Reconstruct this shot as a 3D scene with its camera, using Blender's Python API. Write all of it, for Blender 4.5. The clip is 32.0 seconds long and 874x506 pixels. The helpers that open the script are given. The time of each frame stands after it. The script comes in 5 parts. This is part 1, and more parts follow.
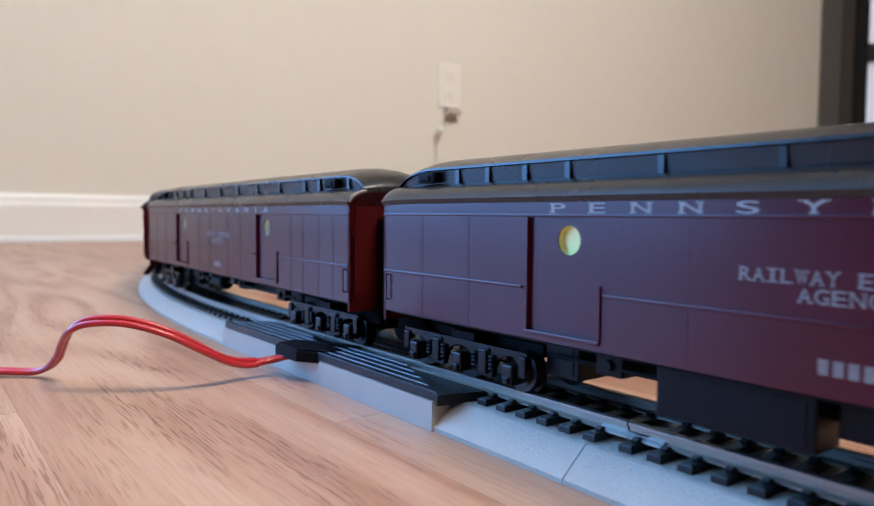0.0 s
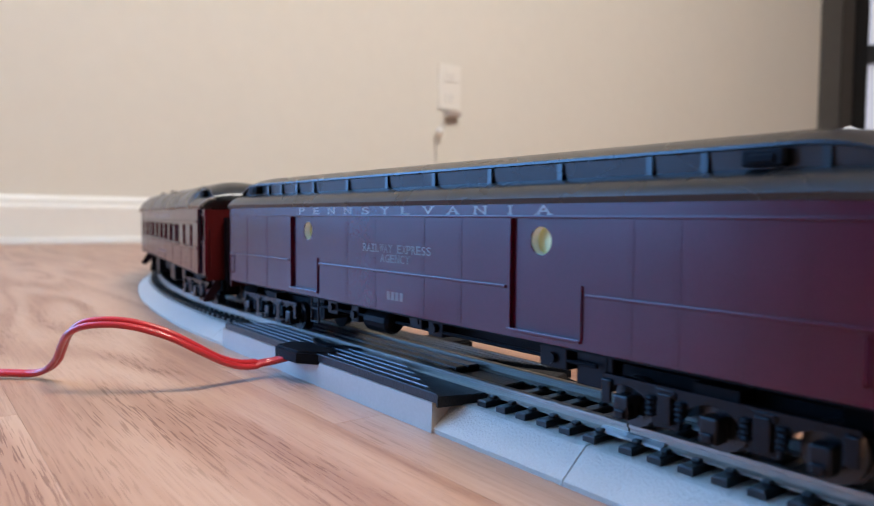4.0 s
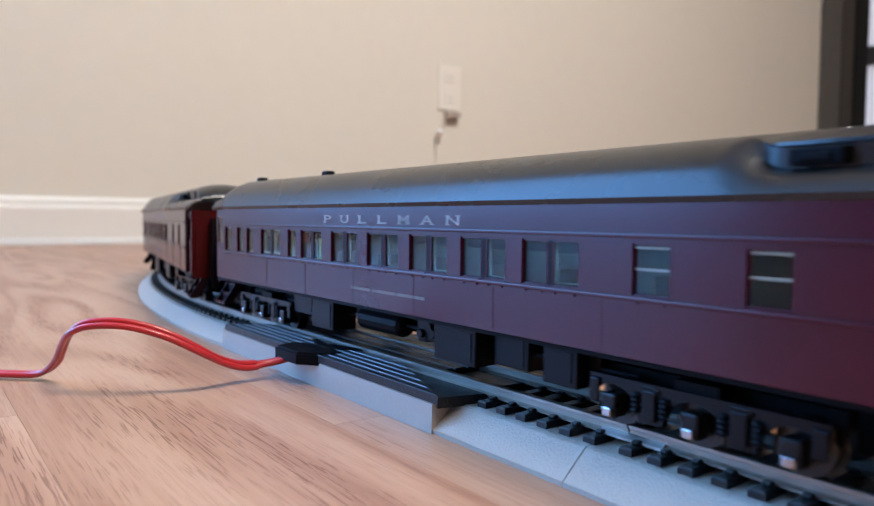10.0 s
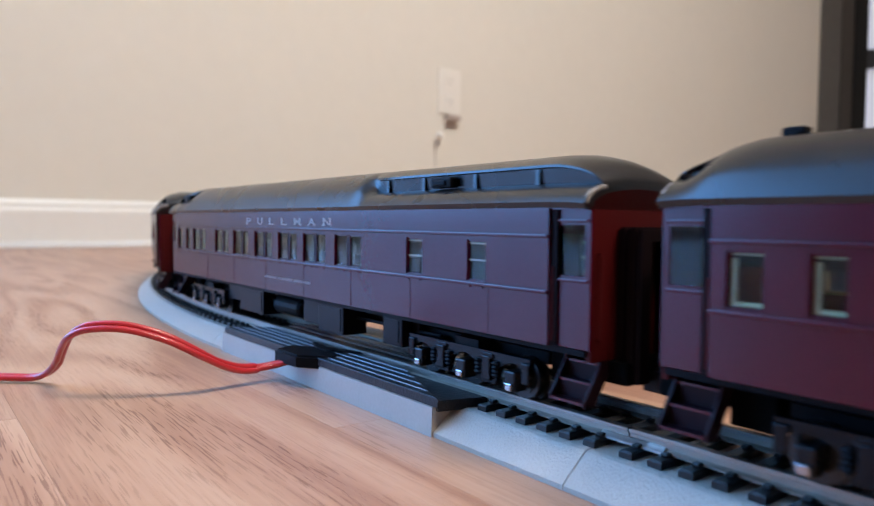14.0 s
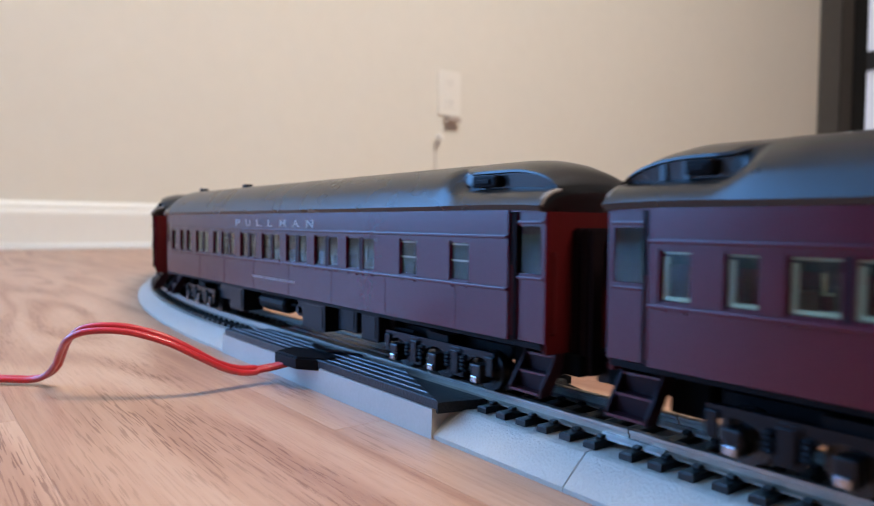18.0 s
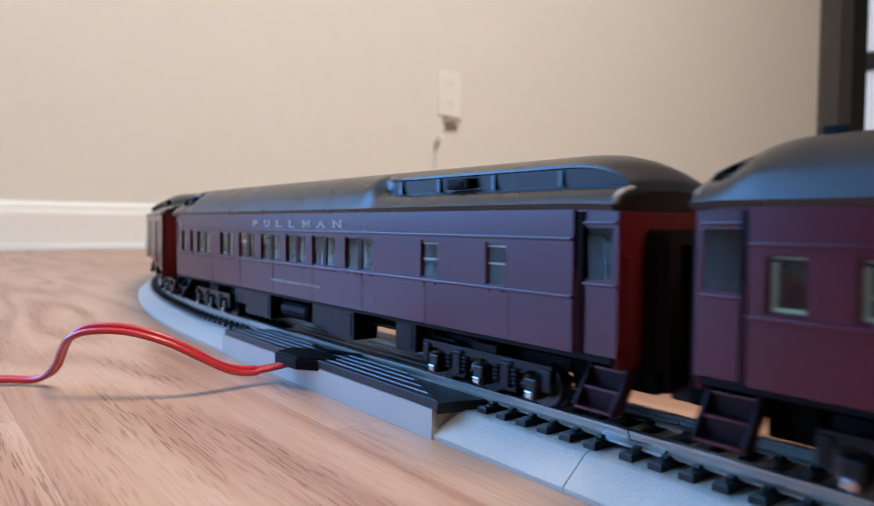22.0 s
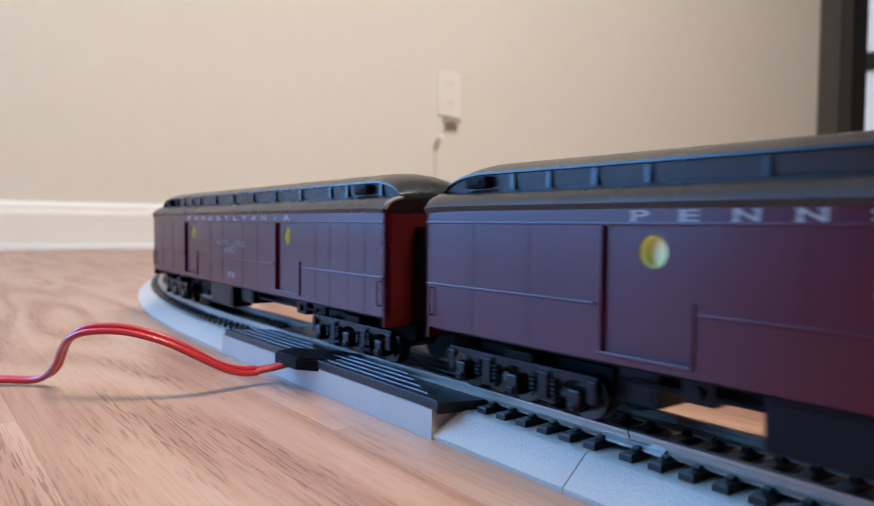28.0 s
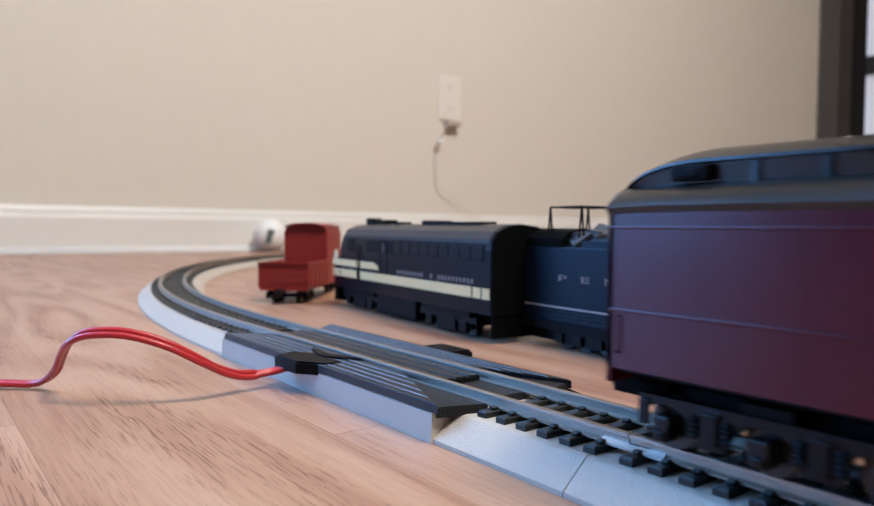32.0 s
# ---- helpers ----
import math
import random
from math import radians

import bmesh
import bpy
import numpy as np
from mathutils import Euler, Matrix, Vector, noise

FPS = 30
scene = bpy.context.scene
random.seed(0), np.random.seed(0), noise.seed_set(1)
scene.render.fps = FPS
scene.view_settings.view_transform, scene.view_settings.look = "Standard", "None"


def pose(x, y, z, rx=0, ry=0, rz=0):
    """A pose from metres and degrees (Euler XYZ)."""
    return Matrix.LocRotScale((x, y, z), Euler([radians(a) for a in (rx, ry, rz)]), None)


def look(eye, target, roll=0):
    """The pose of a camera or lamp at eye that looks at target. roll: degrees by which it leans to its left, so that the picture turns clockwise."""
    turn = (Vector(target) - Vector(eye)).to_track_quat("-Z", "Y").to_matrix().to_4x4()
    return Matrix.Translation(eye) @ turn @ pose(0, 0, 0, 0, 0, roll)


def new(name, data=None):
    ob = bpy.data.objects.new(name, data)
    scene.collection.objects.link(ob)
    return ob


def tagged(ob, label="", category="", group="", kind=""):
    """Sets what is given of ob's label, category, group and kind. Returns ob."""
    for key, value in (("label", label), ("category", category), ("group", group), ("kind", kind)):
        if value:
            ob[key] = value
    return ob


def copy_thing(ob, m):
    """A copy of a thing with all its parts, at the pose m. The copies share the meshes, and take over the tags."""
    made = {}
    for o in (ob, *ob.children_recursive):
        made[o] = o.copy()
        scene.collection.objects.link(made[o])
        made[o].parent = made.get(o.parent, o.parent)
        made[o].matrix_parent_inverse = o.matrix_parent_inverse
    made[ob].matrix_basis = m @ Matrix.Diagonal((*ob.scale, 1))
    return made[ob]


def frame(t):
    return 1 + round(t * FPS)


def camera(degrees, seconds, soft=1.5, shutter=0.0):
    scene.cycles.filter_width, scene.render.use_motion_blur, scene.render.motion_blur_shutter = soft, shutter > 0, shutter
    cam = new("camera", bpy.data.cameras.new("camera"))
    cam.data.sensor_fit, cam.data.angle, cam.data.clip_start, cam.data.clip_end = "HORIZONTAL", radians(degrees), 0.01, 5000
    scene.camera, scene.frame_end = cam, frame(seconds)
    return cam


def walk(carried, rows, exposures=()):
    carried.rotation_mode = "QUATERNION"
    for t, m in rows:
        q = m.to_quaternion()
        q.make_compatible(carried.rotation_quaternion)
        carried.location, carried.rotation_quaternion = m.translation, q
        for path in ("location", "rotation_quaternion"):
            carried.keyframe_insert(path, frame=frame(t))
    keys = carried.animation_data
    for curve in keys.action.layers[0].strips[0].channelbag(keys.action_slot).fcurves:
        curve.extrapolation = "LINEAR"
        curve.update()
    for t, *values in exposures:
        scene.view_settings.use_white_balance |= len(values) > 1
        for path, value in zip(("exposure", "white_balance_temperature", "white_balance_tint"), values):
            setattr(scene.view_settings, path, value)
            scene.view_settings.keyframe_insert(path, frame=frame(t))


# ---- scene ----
# The lens and the path: a phone lying almost still on the floor, tilting up very slowly.
MM = 0.001
cam = camera(64.2, 32.0, 1.2, 0.5)
cam.data.dof.use_dof, cam.data.dof.focus_distance, cam.data.dof.aperture_fstop = True, 0.18, 19.0
EYE = Vector((0.0, 0.0, 0.05374))
TILT = ((0, 0), (1, 1), (2, 1.7), (3, 2.5), (6, 3), (8, 3.5), (9, 4), (10, 4.5), (12, 6), (13, 7), (13.5, 8.5), (14, 10), (14.5, 11.5),
        (16.5, 13), (20, 13.5), (25, 14), (29, 14.5), (30, 15), (31, 16.5), (31.5, 19), (32, 21))


def eye_pose(lift):
    a = math.atan((lift - 65.8) / 1250.0)
    return look(EYE, EYE + Vector((0, math.cos(a), math.sin(a))), 0.52)


walk(cam, [(t, eye_pose(k)) for t, k in TILT], exposures=((0, 0.0), (29.5, 0.0), (31, -0.05), (32, -0.10)))

# ---- plan: the room is square to the straight of the track ----
JOINT = Vector((0.047557, 0.148328))
AWAY = Vector((-0.60917, 0.79304))
IN = Vector((0.79304, 0.60917))
RADIUS, STRAIGHT, BEHIND = 904.8, 205.5, -457.2
ROOM = math.degrees(math.atan2(AWAY.y, AWAY.x)) - 90.0


def room(u, d, z=0.0):
    """A place in the room: u metres inwards from the track's straight, d metres along it, away from the eye."""
    q = JOINT + IN * u + AWAY * d
    return Vector((q.x, q.y, z))


ROOM_POSE = Matrix.Translation(room(0, 0)) @ pose(0, 0, 0, 0, 0, ROOM)


def on_track(s, off=0.0):
    """Place (mm, out to the eye's side by off) and heading on the oval, s mm from the rail joint, away from the eye."""
    half = math.pi * RADIUS
    run = STRAIGHT - BEHIND
    s = (s - BEHIND) % (2 * run + 2 * half) + BEHIND
    J, d, n = JOINT * 1000, AWAY, -IN
    if s <= STRAIGHT:
        return J + d * s + n * off, d
    if s <= STRAIGHT + half:
        a = (s - STRAIGHT) / RADIUS
        c = J + d * STRAIGHT - n * RADIUS
        nn = n * math.cos(a) + d * math.sin(a)
        return c + nn * (RADIUS + off), d * math.cos(a) - n * math.sin(a)
    if s <= STRAIGHT + half + run:
        k = s - STRAIGHT - half
        return J + d * (STRAIGHT - k) - n * (2 * RADIUS + off), -d
    a = (s - STRAIGHT - half - run) / RADIUS
    c = J + d * BEHIND - n * RADIUS
    nn = -n * math.cos(a) - d * math.sin(a)
    return c + nn * (RADIUS + off), -d * math.cos(a) + n * math.sin(a)


# ---- light ----
world = bpy.data.worlds.new("daylight")
scene.world = world
world.use_nodes = True
sky = world.node_tree.nodes.new("ShaderNodeTexSky")
sky.sky_type, sky.sun_disc, sky.sun_elevation, sky.sun_rotation = "NISHITA", False, radians(35), radians(200)
world.node_tree.links.new(sky.outputs[0], world.node_tree.nodes["Background"].inputs[0])
world.node_tree.nodes["Background"].inputs[1].default_value = 0.1


def area_lamp(name, at, target, w, h, watts, color):
    d = bpy.data.lights.new(name, "AREA")
    d.shape, d.size, d.size_y, d.energy, d.color = "RECTANGLE", w, h, watts, color
    ob = new(name, d)
    ob.matrix_world = look(at, target)
    return ob


# blue daylight through the patio door in the far wall, and the ceiling lamp of the room
area_lamp("window_light", room(-1.46, 1.362, 1.18), room(-1.46, 0.0, 1.18), 1.84, 2.16, 112, (0.15, 0.43, 1.0))
area_lamp("ceiling_lamp", room(0.45, -0.75, 2.37), room(0.75, 0.2, 0.7), 1.1, 1.1, 162, (0.985, 0.955, 0.91))


# ---- materials ----
def material(name, color, rough=0.5, metal=0.0, grain=0.0, scale=200.0, bump=0.0, coat=0.0, spots=0.0, trans=0.0, ior=1.45, spec=0.5):
    m = bpy.data.materials.new(name)
    m.use_nodes = True
    t = m.node_tree
    b = t.nodes["Principled BSDF"]
    b.inputs["Base Color"].default_value = (*color, 1)
    b.inputs["Roughness"].default_value, b.inputs["Metallic"].default_value = rough, metal
    b.inputs["Coat Weight"].default_value, b.inputs["Specular IOR Level"].default_value = coat, spec
    b.inputs["Transmission Weight"].default_value, b.inputs["IOR"].default_value = trans, ior
    if grain or bump or spots:
        co = t.nodes.new("ShaderNodeTexCoord")
        fine = t.nodes.new("ShaderNodeTexNoise")
        fine.inputs["Scale"].default_value, fine.inputs["Detail"].default_value = scale, 6
        wide = t.nodes.new("ShaderNodeTexNoise")
        wide.inputs["Scale"].default_value, wide.inputs["Detail"].default_value = scale / 14, 3
        for n in (fine, wide):
            t.links.new(co.outputs["Object"], n.inputs["Vector"])
        add = t.nodes.new("ShaderNodeMath")
        add.operation = "ADD"
        t.links.new(fine.outputs["Fac"], add.inputs[0])
        t.links.new(wide.outputs["Fac"], add.inputs[1])
        ramp = t.nodes.new("ShaderNodeMapRange")
        ramp.inputs["From Min"].default_value, ramp.inputs["From Max"].default_value = 0.6, 1.4
        ramp.inputs["To Min"].default_value, ramp.inputs["To Max"].default_value = 1 - grain, 1 + grain
        t.links.new(add.outputs[0], ramp.inputs["Value"])
        mul = t.nodes.new("ShaderNodeVectorMath")
        mul.operation = "SCALE"
        mul.inputs[0].default_value = color
        t.links.new(ramp.outputs[0], mul.inputs["Scale"])
        t.links.new(mul.outputs[0], b.inputs["Base Color"])
        r2 = t.nodes.new("ShaderNodeMapRange")
        r2.inputs["To Min"].default_value, r2.inputs["To Max"].default_value = max(0.05, rough - 0.03 - spots), min(1, rough + 0.03 + spots)
        t.links.new(wide.outputs["Fac"], r2.inputs["Value"])
        t.links.new(r2.outputs[0], b.inputs["Roughness"])
        if bump:
            bp = t.nodes.new("ShaderNodeBump")
            bp.inputs["Strength"].default_value, bp.inputs["Distance"].default_value = bump, 0.0006
            t.links.new(fine.outputs["Fac"], bp.inputs["Height"])
            t.links.new(bp.outputs[0], b.inputs["Normal"])
    return m


MAROON = material("maroon_plastic", (0.068, 0.0020, 0.0100), 0.25, grain=0.10, scale=900, bump=0.03, spots=0.01, spec=0.5)
MAROON_DARK = material("deep_red_plastic", (0.056, 0.003, 0.003), 0.5, grain=0.1, scale=900, spec=0.15)
# Maroon darkened for shade in the step recess; also on window posts.
RECESS_MAROON = material("recess_shaded_maroon", (0.014, 0.003, 0.005), 0.5, spec=0.15, grain=0.2, scale=900)
FOLDS = material("diaphragm_black_red", (0.006, 0.002, 0.0025), 0.6, grain=0.1, scale=900, spec=0.1)
ROOF = material("roof_black_plastic", (0.009, 0.009, 0.009), 0.28, grain=0.15, scale=700, bump=0.05, spots=0.02, spec=0.6)
BLACK = material("black_plastic", (0.004, 0.004, 0.005), 0.5, spec=0.09, grain=0.2, scale=900, bump=0.1)
TRUCK = material("truck_black", (0.004, 0.004, 0.005), 0.42, spec=0.12, grain=0.3, scale=1500, bump=0.2)
FAINT_GOLD = material("worn_gold_paint", (0.20, 0.15, 0.13), 0.5, grain=0.3, scale=1200)
GOLD = material("faded_gold_paint", (0.36, 0.32, 0.29), 0.5, grain=0.1, scale=1200)
RAIL = material("nickel_silver", (0.37, 0.32, 0.27), 0.46, 1.0, grain=0.06, scale=1500)
BED = material("grey_roadbed_plastic", (0.50, 0.435, 0.355), 0.33, grain=0.06, scale=1500, bump=0.6, spots=0.0)
BED_SMOOTH = material("grey_smooth_plastic", (0.50, 0.435, 0.36), 0.22, grain=0.05, scale=900, bump=0.04)
PLANK = material("dark_grey_crossing_plastic", (0.008, 0.0085, 0.010), 0.34, grain=0.4, scale=1500, bump=0.3, spots=0.05, spec=0.34)
TIE = material("black_tie_plastic", (0.007, 0.007, 0.007), 0.4, grain=0.2, scale=1500, bump=0.1)
WHEEL = material("wheel_metal", (0.05, 0.05, 0.05), 0.35, 1.0)
ROUGH_BLACK = material("rough_black_plastic", (0.014, 0.014, 0.015), 0.5, grain=0.5, scale=1200, bump=0.6, spec=0.3)
CABLE = material("red_cable_sheath", (0.43, 0.022, 0.026), 0.34, grain=0.05, scale=300, coat=0.3)
RED = material("red_wagon_plastic", (0.24, 0.018, 0.012), 0.5, grain=0.12, scale=700)
NAVY = material("dark_blue_loco_paint", (0.004, 0.006, 0.011), 0.3, spec=0.14, grain=0.1, scale=700)
NAVY_ROOF = material("grey_loco_roof", (0.022, 0.022, 0.024), 0.38, spec=0.4, grain=0.1, scale=700)
# Matt black deepened in place of shade: unlit loco end, dark car gaps.
DEEP_BLACK = material("unlit_matt_black", (0.003, 0.003, 0.003), 0.8, spec=0.04, grain=0.2, scale=900)
CREAM = material("cream_stripe", (0.86, 0.58, 0.26), 0.5, grain=0.06, scale=900)
TENDER = material("tender_dark_blue", (0.006, 0.013, 0.024), 0.35, spec=0.16, grain=0.1, scale=700)
COAL = material("coal_grey", (0.06, 0.06, 0.065), 0.6, grain=0.4, scale=900, bump=0.6)
INTERIOR = material("dull_green_interior", (0.04, 0.045, 0.026), 0.6, grain=0.05, scale=400)
WALL = material("beige_wall_paint", (0.68, 0.63, 0.54), 0.8, grain=0.02, scale=30)
WALL_UNSEEN = material("unseen_dark_wall", (0.07, 0.05, 0.04), 0.6, grain=0.2, scale=30)
TRIM = material("white_trim_paint", (0.76, 0.73, 0.67), 0.4, grain=0.02, scale=60)
CEILING = material("ceiling_white", (0.78, 0.76, 0.72), 0.9, grain=0.02, scale=40)
DARKWOOD = material("dark_brown_wood", (0.03, 0.022, 0.018), 0.5, grain=0.3, scale=30)
WHITE = material("white_plastic", (0.8, 0.78, 0.74), 0.4)
PAPER = material("white_card", (0.8, 0.8, 0.78), 0.7, grain=0.03, scale=60)
YELLOW = material("yellow_glazing", (0.94, 0.92, 0.36), 0.25, grain=0.04, scale=400, coat=0.3)
GLASS = material("window_glazing", (0.86, 0.88, 0.74), 0.06, trans=1.0, ior=1.3)


def oak(name):
    """Oak laminate: cathedral arches and short dark pores, each plank shifted and toned by its own random number."""
    m = bpy.data.materials.new(name)
    m.use_nodes = True
    t = m.node_tree
    b = t.nodes["Principled BSDF"]

    def noise(src, sx, sy, detail, distort=0.0):
        st, n = t.nodes.new("ShaderNodeMapping"), t.nodes.new("ShaderNodeTexNoise")
        st.inputs["Scale"].default_value = (sx, sy, 1.0)
        n.inputs["Scale"].default_value, n.inputs["Detail"].default_value, n.inputs["Distortion"].default_value = 1.0, detail, distort
        t.links.new(src, st.inputs["Vector"])
        t.links.new(st.outputs[0], n.inputs["Vector"])
        return n.outputs["Fac"]

    def calc(op, a, c, d=0.0):
        n = t.nodes.new("ShaderNodeMath")
        n.operation = op
        for i, q in enumerate((a, c, d)):
            if isinstance(q, (int, float)):
                n.inputs[i].default_value = q
            else:
                t.links.new(q, n.inputs[i])
        return n.outputs[0]

    def span(v, lo, hi, to0, to1):
        n = t.nodes.new("ShaderNodeMapRange")
        n.interpolation_type = "SMOOTHSTEP"
        for k, q in (("From Min", lo), ("From Max", hi), ("To Min", to0), ("To Max", to1)):
            n.inputs[k].default_value = q
        t.links.new(v, n.inputs["Value"])
        return n.outputs[0]

    co, info = t.nodes.new("ShaderNodeTexCoord"), t.nodes.new("ShaderNodeObjectInfo")
    geo = t.nodes.new("ShaderNodeNewGeometry")
    own = calc("FRACT", calc("ADD", info.outputs["Random"], geo.outputs["Random Per Island"]), 0.0)
    off, comb = t.nodes.new("ShaderNodeVectorMath"), t.nodes.new("ShaderNodeCombineXYZ")
    off.operation = "MULTIPLY_ADD"
    for i in range(3):
        t.links.new(own, comb.inputs[i])
    off.inputs[1].default_value = (7.0, 3.0, 11.0)
    t.links.new(comb.outputs[0], off.inputs[0])
    t.links.new(co.outputs["Object"], off.inputs[2])
    at = off.outputs[0]
    bend = noise(at, 2.6, 9.0, 2.0)
    rings = calc("PINGPONG", calc("ADD", calc("MULTIPLY", noise(at, 2.4, 22.0, 1.0, 0.3), 6.0), calc("MULTIPLY", bend, 2.0)), 0.5)
    early = span(rings, 0.05, 0.45, 1.0, 0.0)
    fibre = noise(at, 22.0, 900.0, 4.0)
    streak = noise(at, 7.0, 210.0, 3.0)
    pores = span(noise(at, 70.0, 1900.0, 1.0), 0.57, 0.61, 0.0, 1.0)
    patch = span(noise(at, 7.0, 40.0, 2.0), 0.38, 0.62, 0.0, 1.0)
    dark = calc("MULTIPLY", pores, calc("MULTIPLY_ADD", calc("MULTIPLY", early, patch), 0.8, 0.2))
    tone = calc("ADD", calc("MULTIPLY", early, 0.42), span(fibre, 0.3, 0.7, 0.0, 0.22))
    tone = calc("ADD", tone, span(streak, 0.3, 0.7, -0.03, 0.2))
    tone = calc("ADD", tone, calc("MULTIPLY", noise(at, 1.6, 9.0, 2.0), 0.3))
    ramp = t.nodes.new("ShaderNodeValToRGB")
    e = ramp.color_ramp.elements
    e[0].position, e[0].color = 0.12, (0.465, 0.275, 0.178, 1)
    e[1].position, e[1].color = 1.0, (0.275, 0.12, 0.068, 1)
    k = ramp.color_ramp.elements.new(0.5)
    k.color = (0.41, 0.222, 0.136, 1)
    t.links.new(tone, ramp.inputs["Fac"])
    mix = t.nodes.new("ShaderNodeMix")
    mix.data_type = "RGBA"
    t.links.new(calc("MULTIPLY", dark, 0.8), mix.inputs["Factor"])
    t.links.new(ramp.outputs[0], mix.inputs[6])
    mix.inputs[7].default_value = (0.15, 0.055, 0.028, 1)
    hsv, val = t.nodes.new("ShaderNodeHueSaturation"), t.nodes.new("ShaderNodeMapRange")
    val.inputs["To Min"].default_value, val.inputs["To Max"].default_value = 0.94, 1.05
    t.links.new(own, val.inputs["Value"])
    t.links.new(val.outputs[0], hsv.inputs["Value"])
    t.links.new(mix.outputs[2], hsv.inputs["Color"])
    t.links.new(hsv.outputs[0], b.inputs["Base Color"])
    t.links.new(span(dark, 0.0, 1.0, 0.36, 0.46), b.inputs["Roughness"])
    bp = t.nodes.new("ShaderNodeBump")
    bp.inputs["Strength"].default_value, bp.inputs["Distance"].default_value = 0.15, 0.0004
    bp.invert = True
    t.links.new(dark, bp.inputs["Height"])
    t.links.new(bp.outputs[0], b.inputs["Normal"])
    return m


OAK = oak("oak_laminate")


# ---- mesh helpers; all lengths in mm unless they end in _m ----
def part(name, bm, mat, parent=None, label="", smooth=False, at=None):
    me = bpy.data.meshes.new(name)
    bmesh.ops.recalc_face_normals(bm, faces=bm.faces)
    bm.to_mesh(me)
    bm.free()
    if smooth:
        for p in me.polygons:
            p.use_smooth = True
        if smooth > 1:
            me.set_sharp_from_angle(angle=radians(smooth))
    me.materials.append(mat)
    ob = new(name, me)
    if parent is not None:
        ob.parent = parent
    if at is not None:
        ob.matrix_basis = at
    if label:
        tagged(ob, label)
    return ob


def again(name, me, parent, at):
    """One more piece on a mesh that another piece has."""
    ob = new(name, me)
    ob.parent, ob.matrix_basis = parent, at
    return ob


def empty(name, label, category, group="", kind="", at=None):
    ob = new(name)
    ob.empty_display_size = 0.01
    if at is not None:
        ob.matrix_basis = at
    return tagged(ob, label, category, group, kind)


def box(bm, x0, x1, y0, y1, z0, z1, bevel=0.0, m=None):
    v = [bm.verts.new(Vector((x, y, z)) * MM) for z in (z0, z1) for x, y in ((x0, y0), (x1, y0), (x1, y1), (x0, y1))]
    f = [bm.faces.new([v[i] for i in q]) for q in ((3, 2, 1, 0), (4, 5, 6, 7), (0, 1, 5, 4), (1, 2, 6, 5), (2, 3, 7, 6), (3, 0, 4, 7))]
    if m is not None:
        bmesh.ops.transform(bm, matrix=m, verts=v)
    if bevel:
        es = list({e for q in f for e in q.edges})
        bmesh.ops.bevel(bm, geom=es, offset=bevel * MM, segments=2, affect="EDGES", profile=0.6)


def rod(bm, a, b, r, n=10, r2=None):
    a, b = Vector(a) * MM, Vector(b) * MM
    q = (b - a).to_track_quat("Z", "Y").to_matrix()
    r2 = r if r2 is None else r2
    lo = [bm.verts.new(a + q @ Vector((math.cos(i * math.tau / n), math.sin(i * math.tau / n), 0)) * r * MM) for i in range(n)]
    hi = [bm.verts.new(b + q @ Vector((math.cos(i * math.tau / n), math.sin(i * math.tau / n), 0)) * r2 * MM) for i in range(n)]
    for i in range(n):
        bm.faces.new((lo[i], lo[(i + 1) % n], hi[(i + 1) % n], hi[i]))
    bm.faces.new(lo[::-1])
    bm.faces.new(hi)


def tube(bm, pts, r, n=10):
    """A round cable along points (mm)."""
    pts = [Vector(p) * MM for p in pts]
    rings = []
    for i, p in enumerate(pts):
        d = (pts[min(i + 1, len(pts) - 1)] - pts[max(i - 1, 0)]).normalized()
        side = d.cross(Vector((0, 0, 1)))
        side = side.normalized() if side.length > 1e-4 else Vector((1, 0, 0))
        up = side.cross(d)
        rings.append([bm.verts.new(p + (side * math.cos(k * math.tau / n) + up * math.sin(k * math.tau / n)) * r * MM) for k in range(n)])
    for a, b in zip(rings, rings[1:]):
        for k in range(n):
            bm.faces.new((a[k], a[(k + 1) % n], b[(k + 1) % n], b[k]))
    bm.faces.new(rings[0][::-1])
    bm.faces.new(rings[-1])


def smooth_line(keys, steps=8):
    """Catmull-Rom through the keys."""
    k = [Vector(p) for p in keys]
    k = [2 * k[0] - k[1]] + k + [2 * k[-1] - k[-2]]
    out = []
    for a, b, c, d in zip(k, k[1:], k[2:], k[3:]):
        for i in range(steps):
            t = i / steps
            out.append(0.5 * (2 * b + (c - a) * t + (2 * a - 5 * b + 4 * c - d) * t * t + (3 * b - a - 3 * c + d) * t ** 3))
    return out + [k[-2]]


def loft(bm, rings, caps=True, closed=True):
    """Rings of equal numbers of points (mm), joined in order."""
    vs = [[bm.verts.new(Vector(p) * MM) for p in r] for r in rings]
    n = len(vs[0])
    for a, b in zip(vs, vs[1:]):
        for i in range(n if closed else n - 1):
            bm.faces.new((a[i], a[(i + 1) % n], b[(i + 1) % n], b[i]))
    if caps and closed:
        bm.faces.new(vs[0][::-1])
        bm.faces.new(vs[-1])


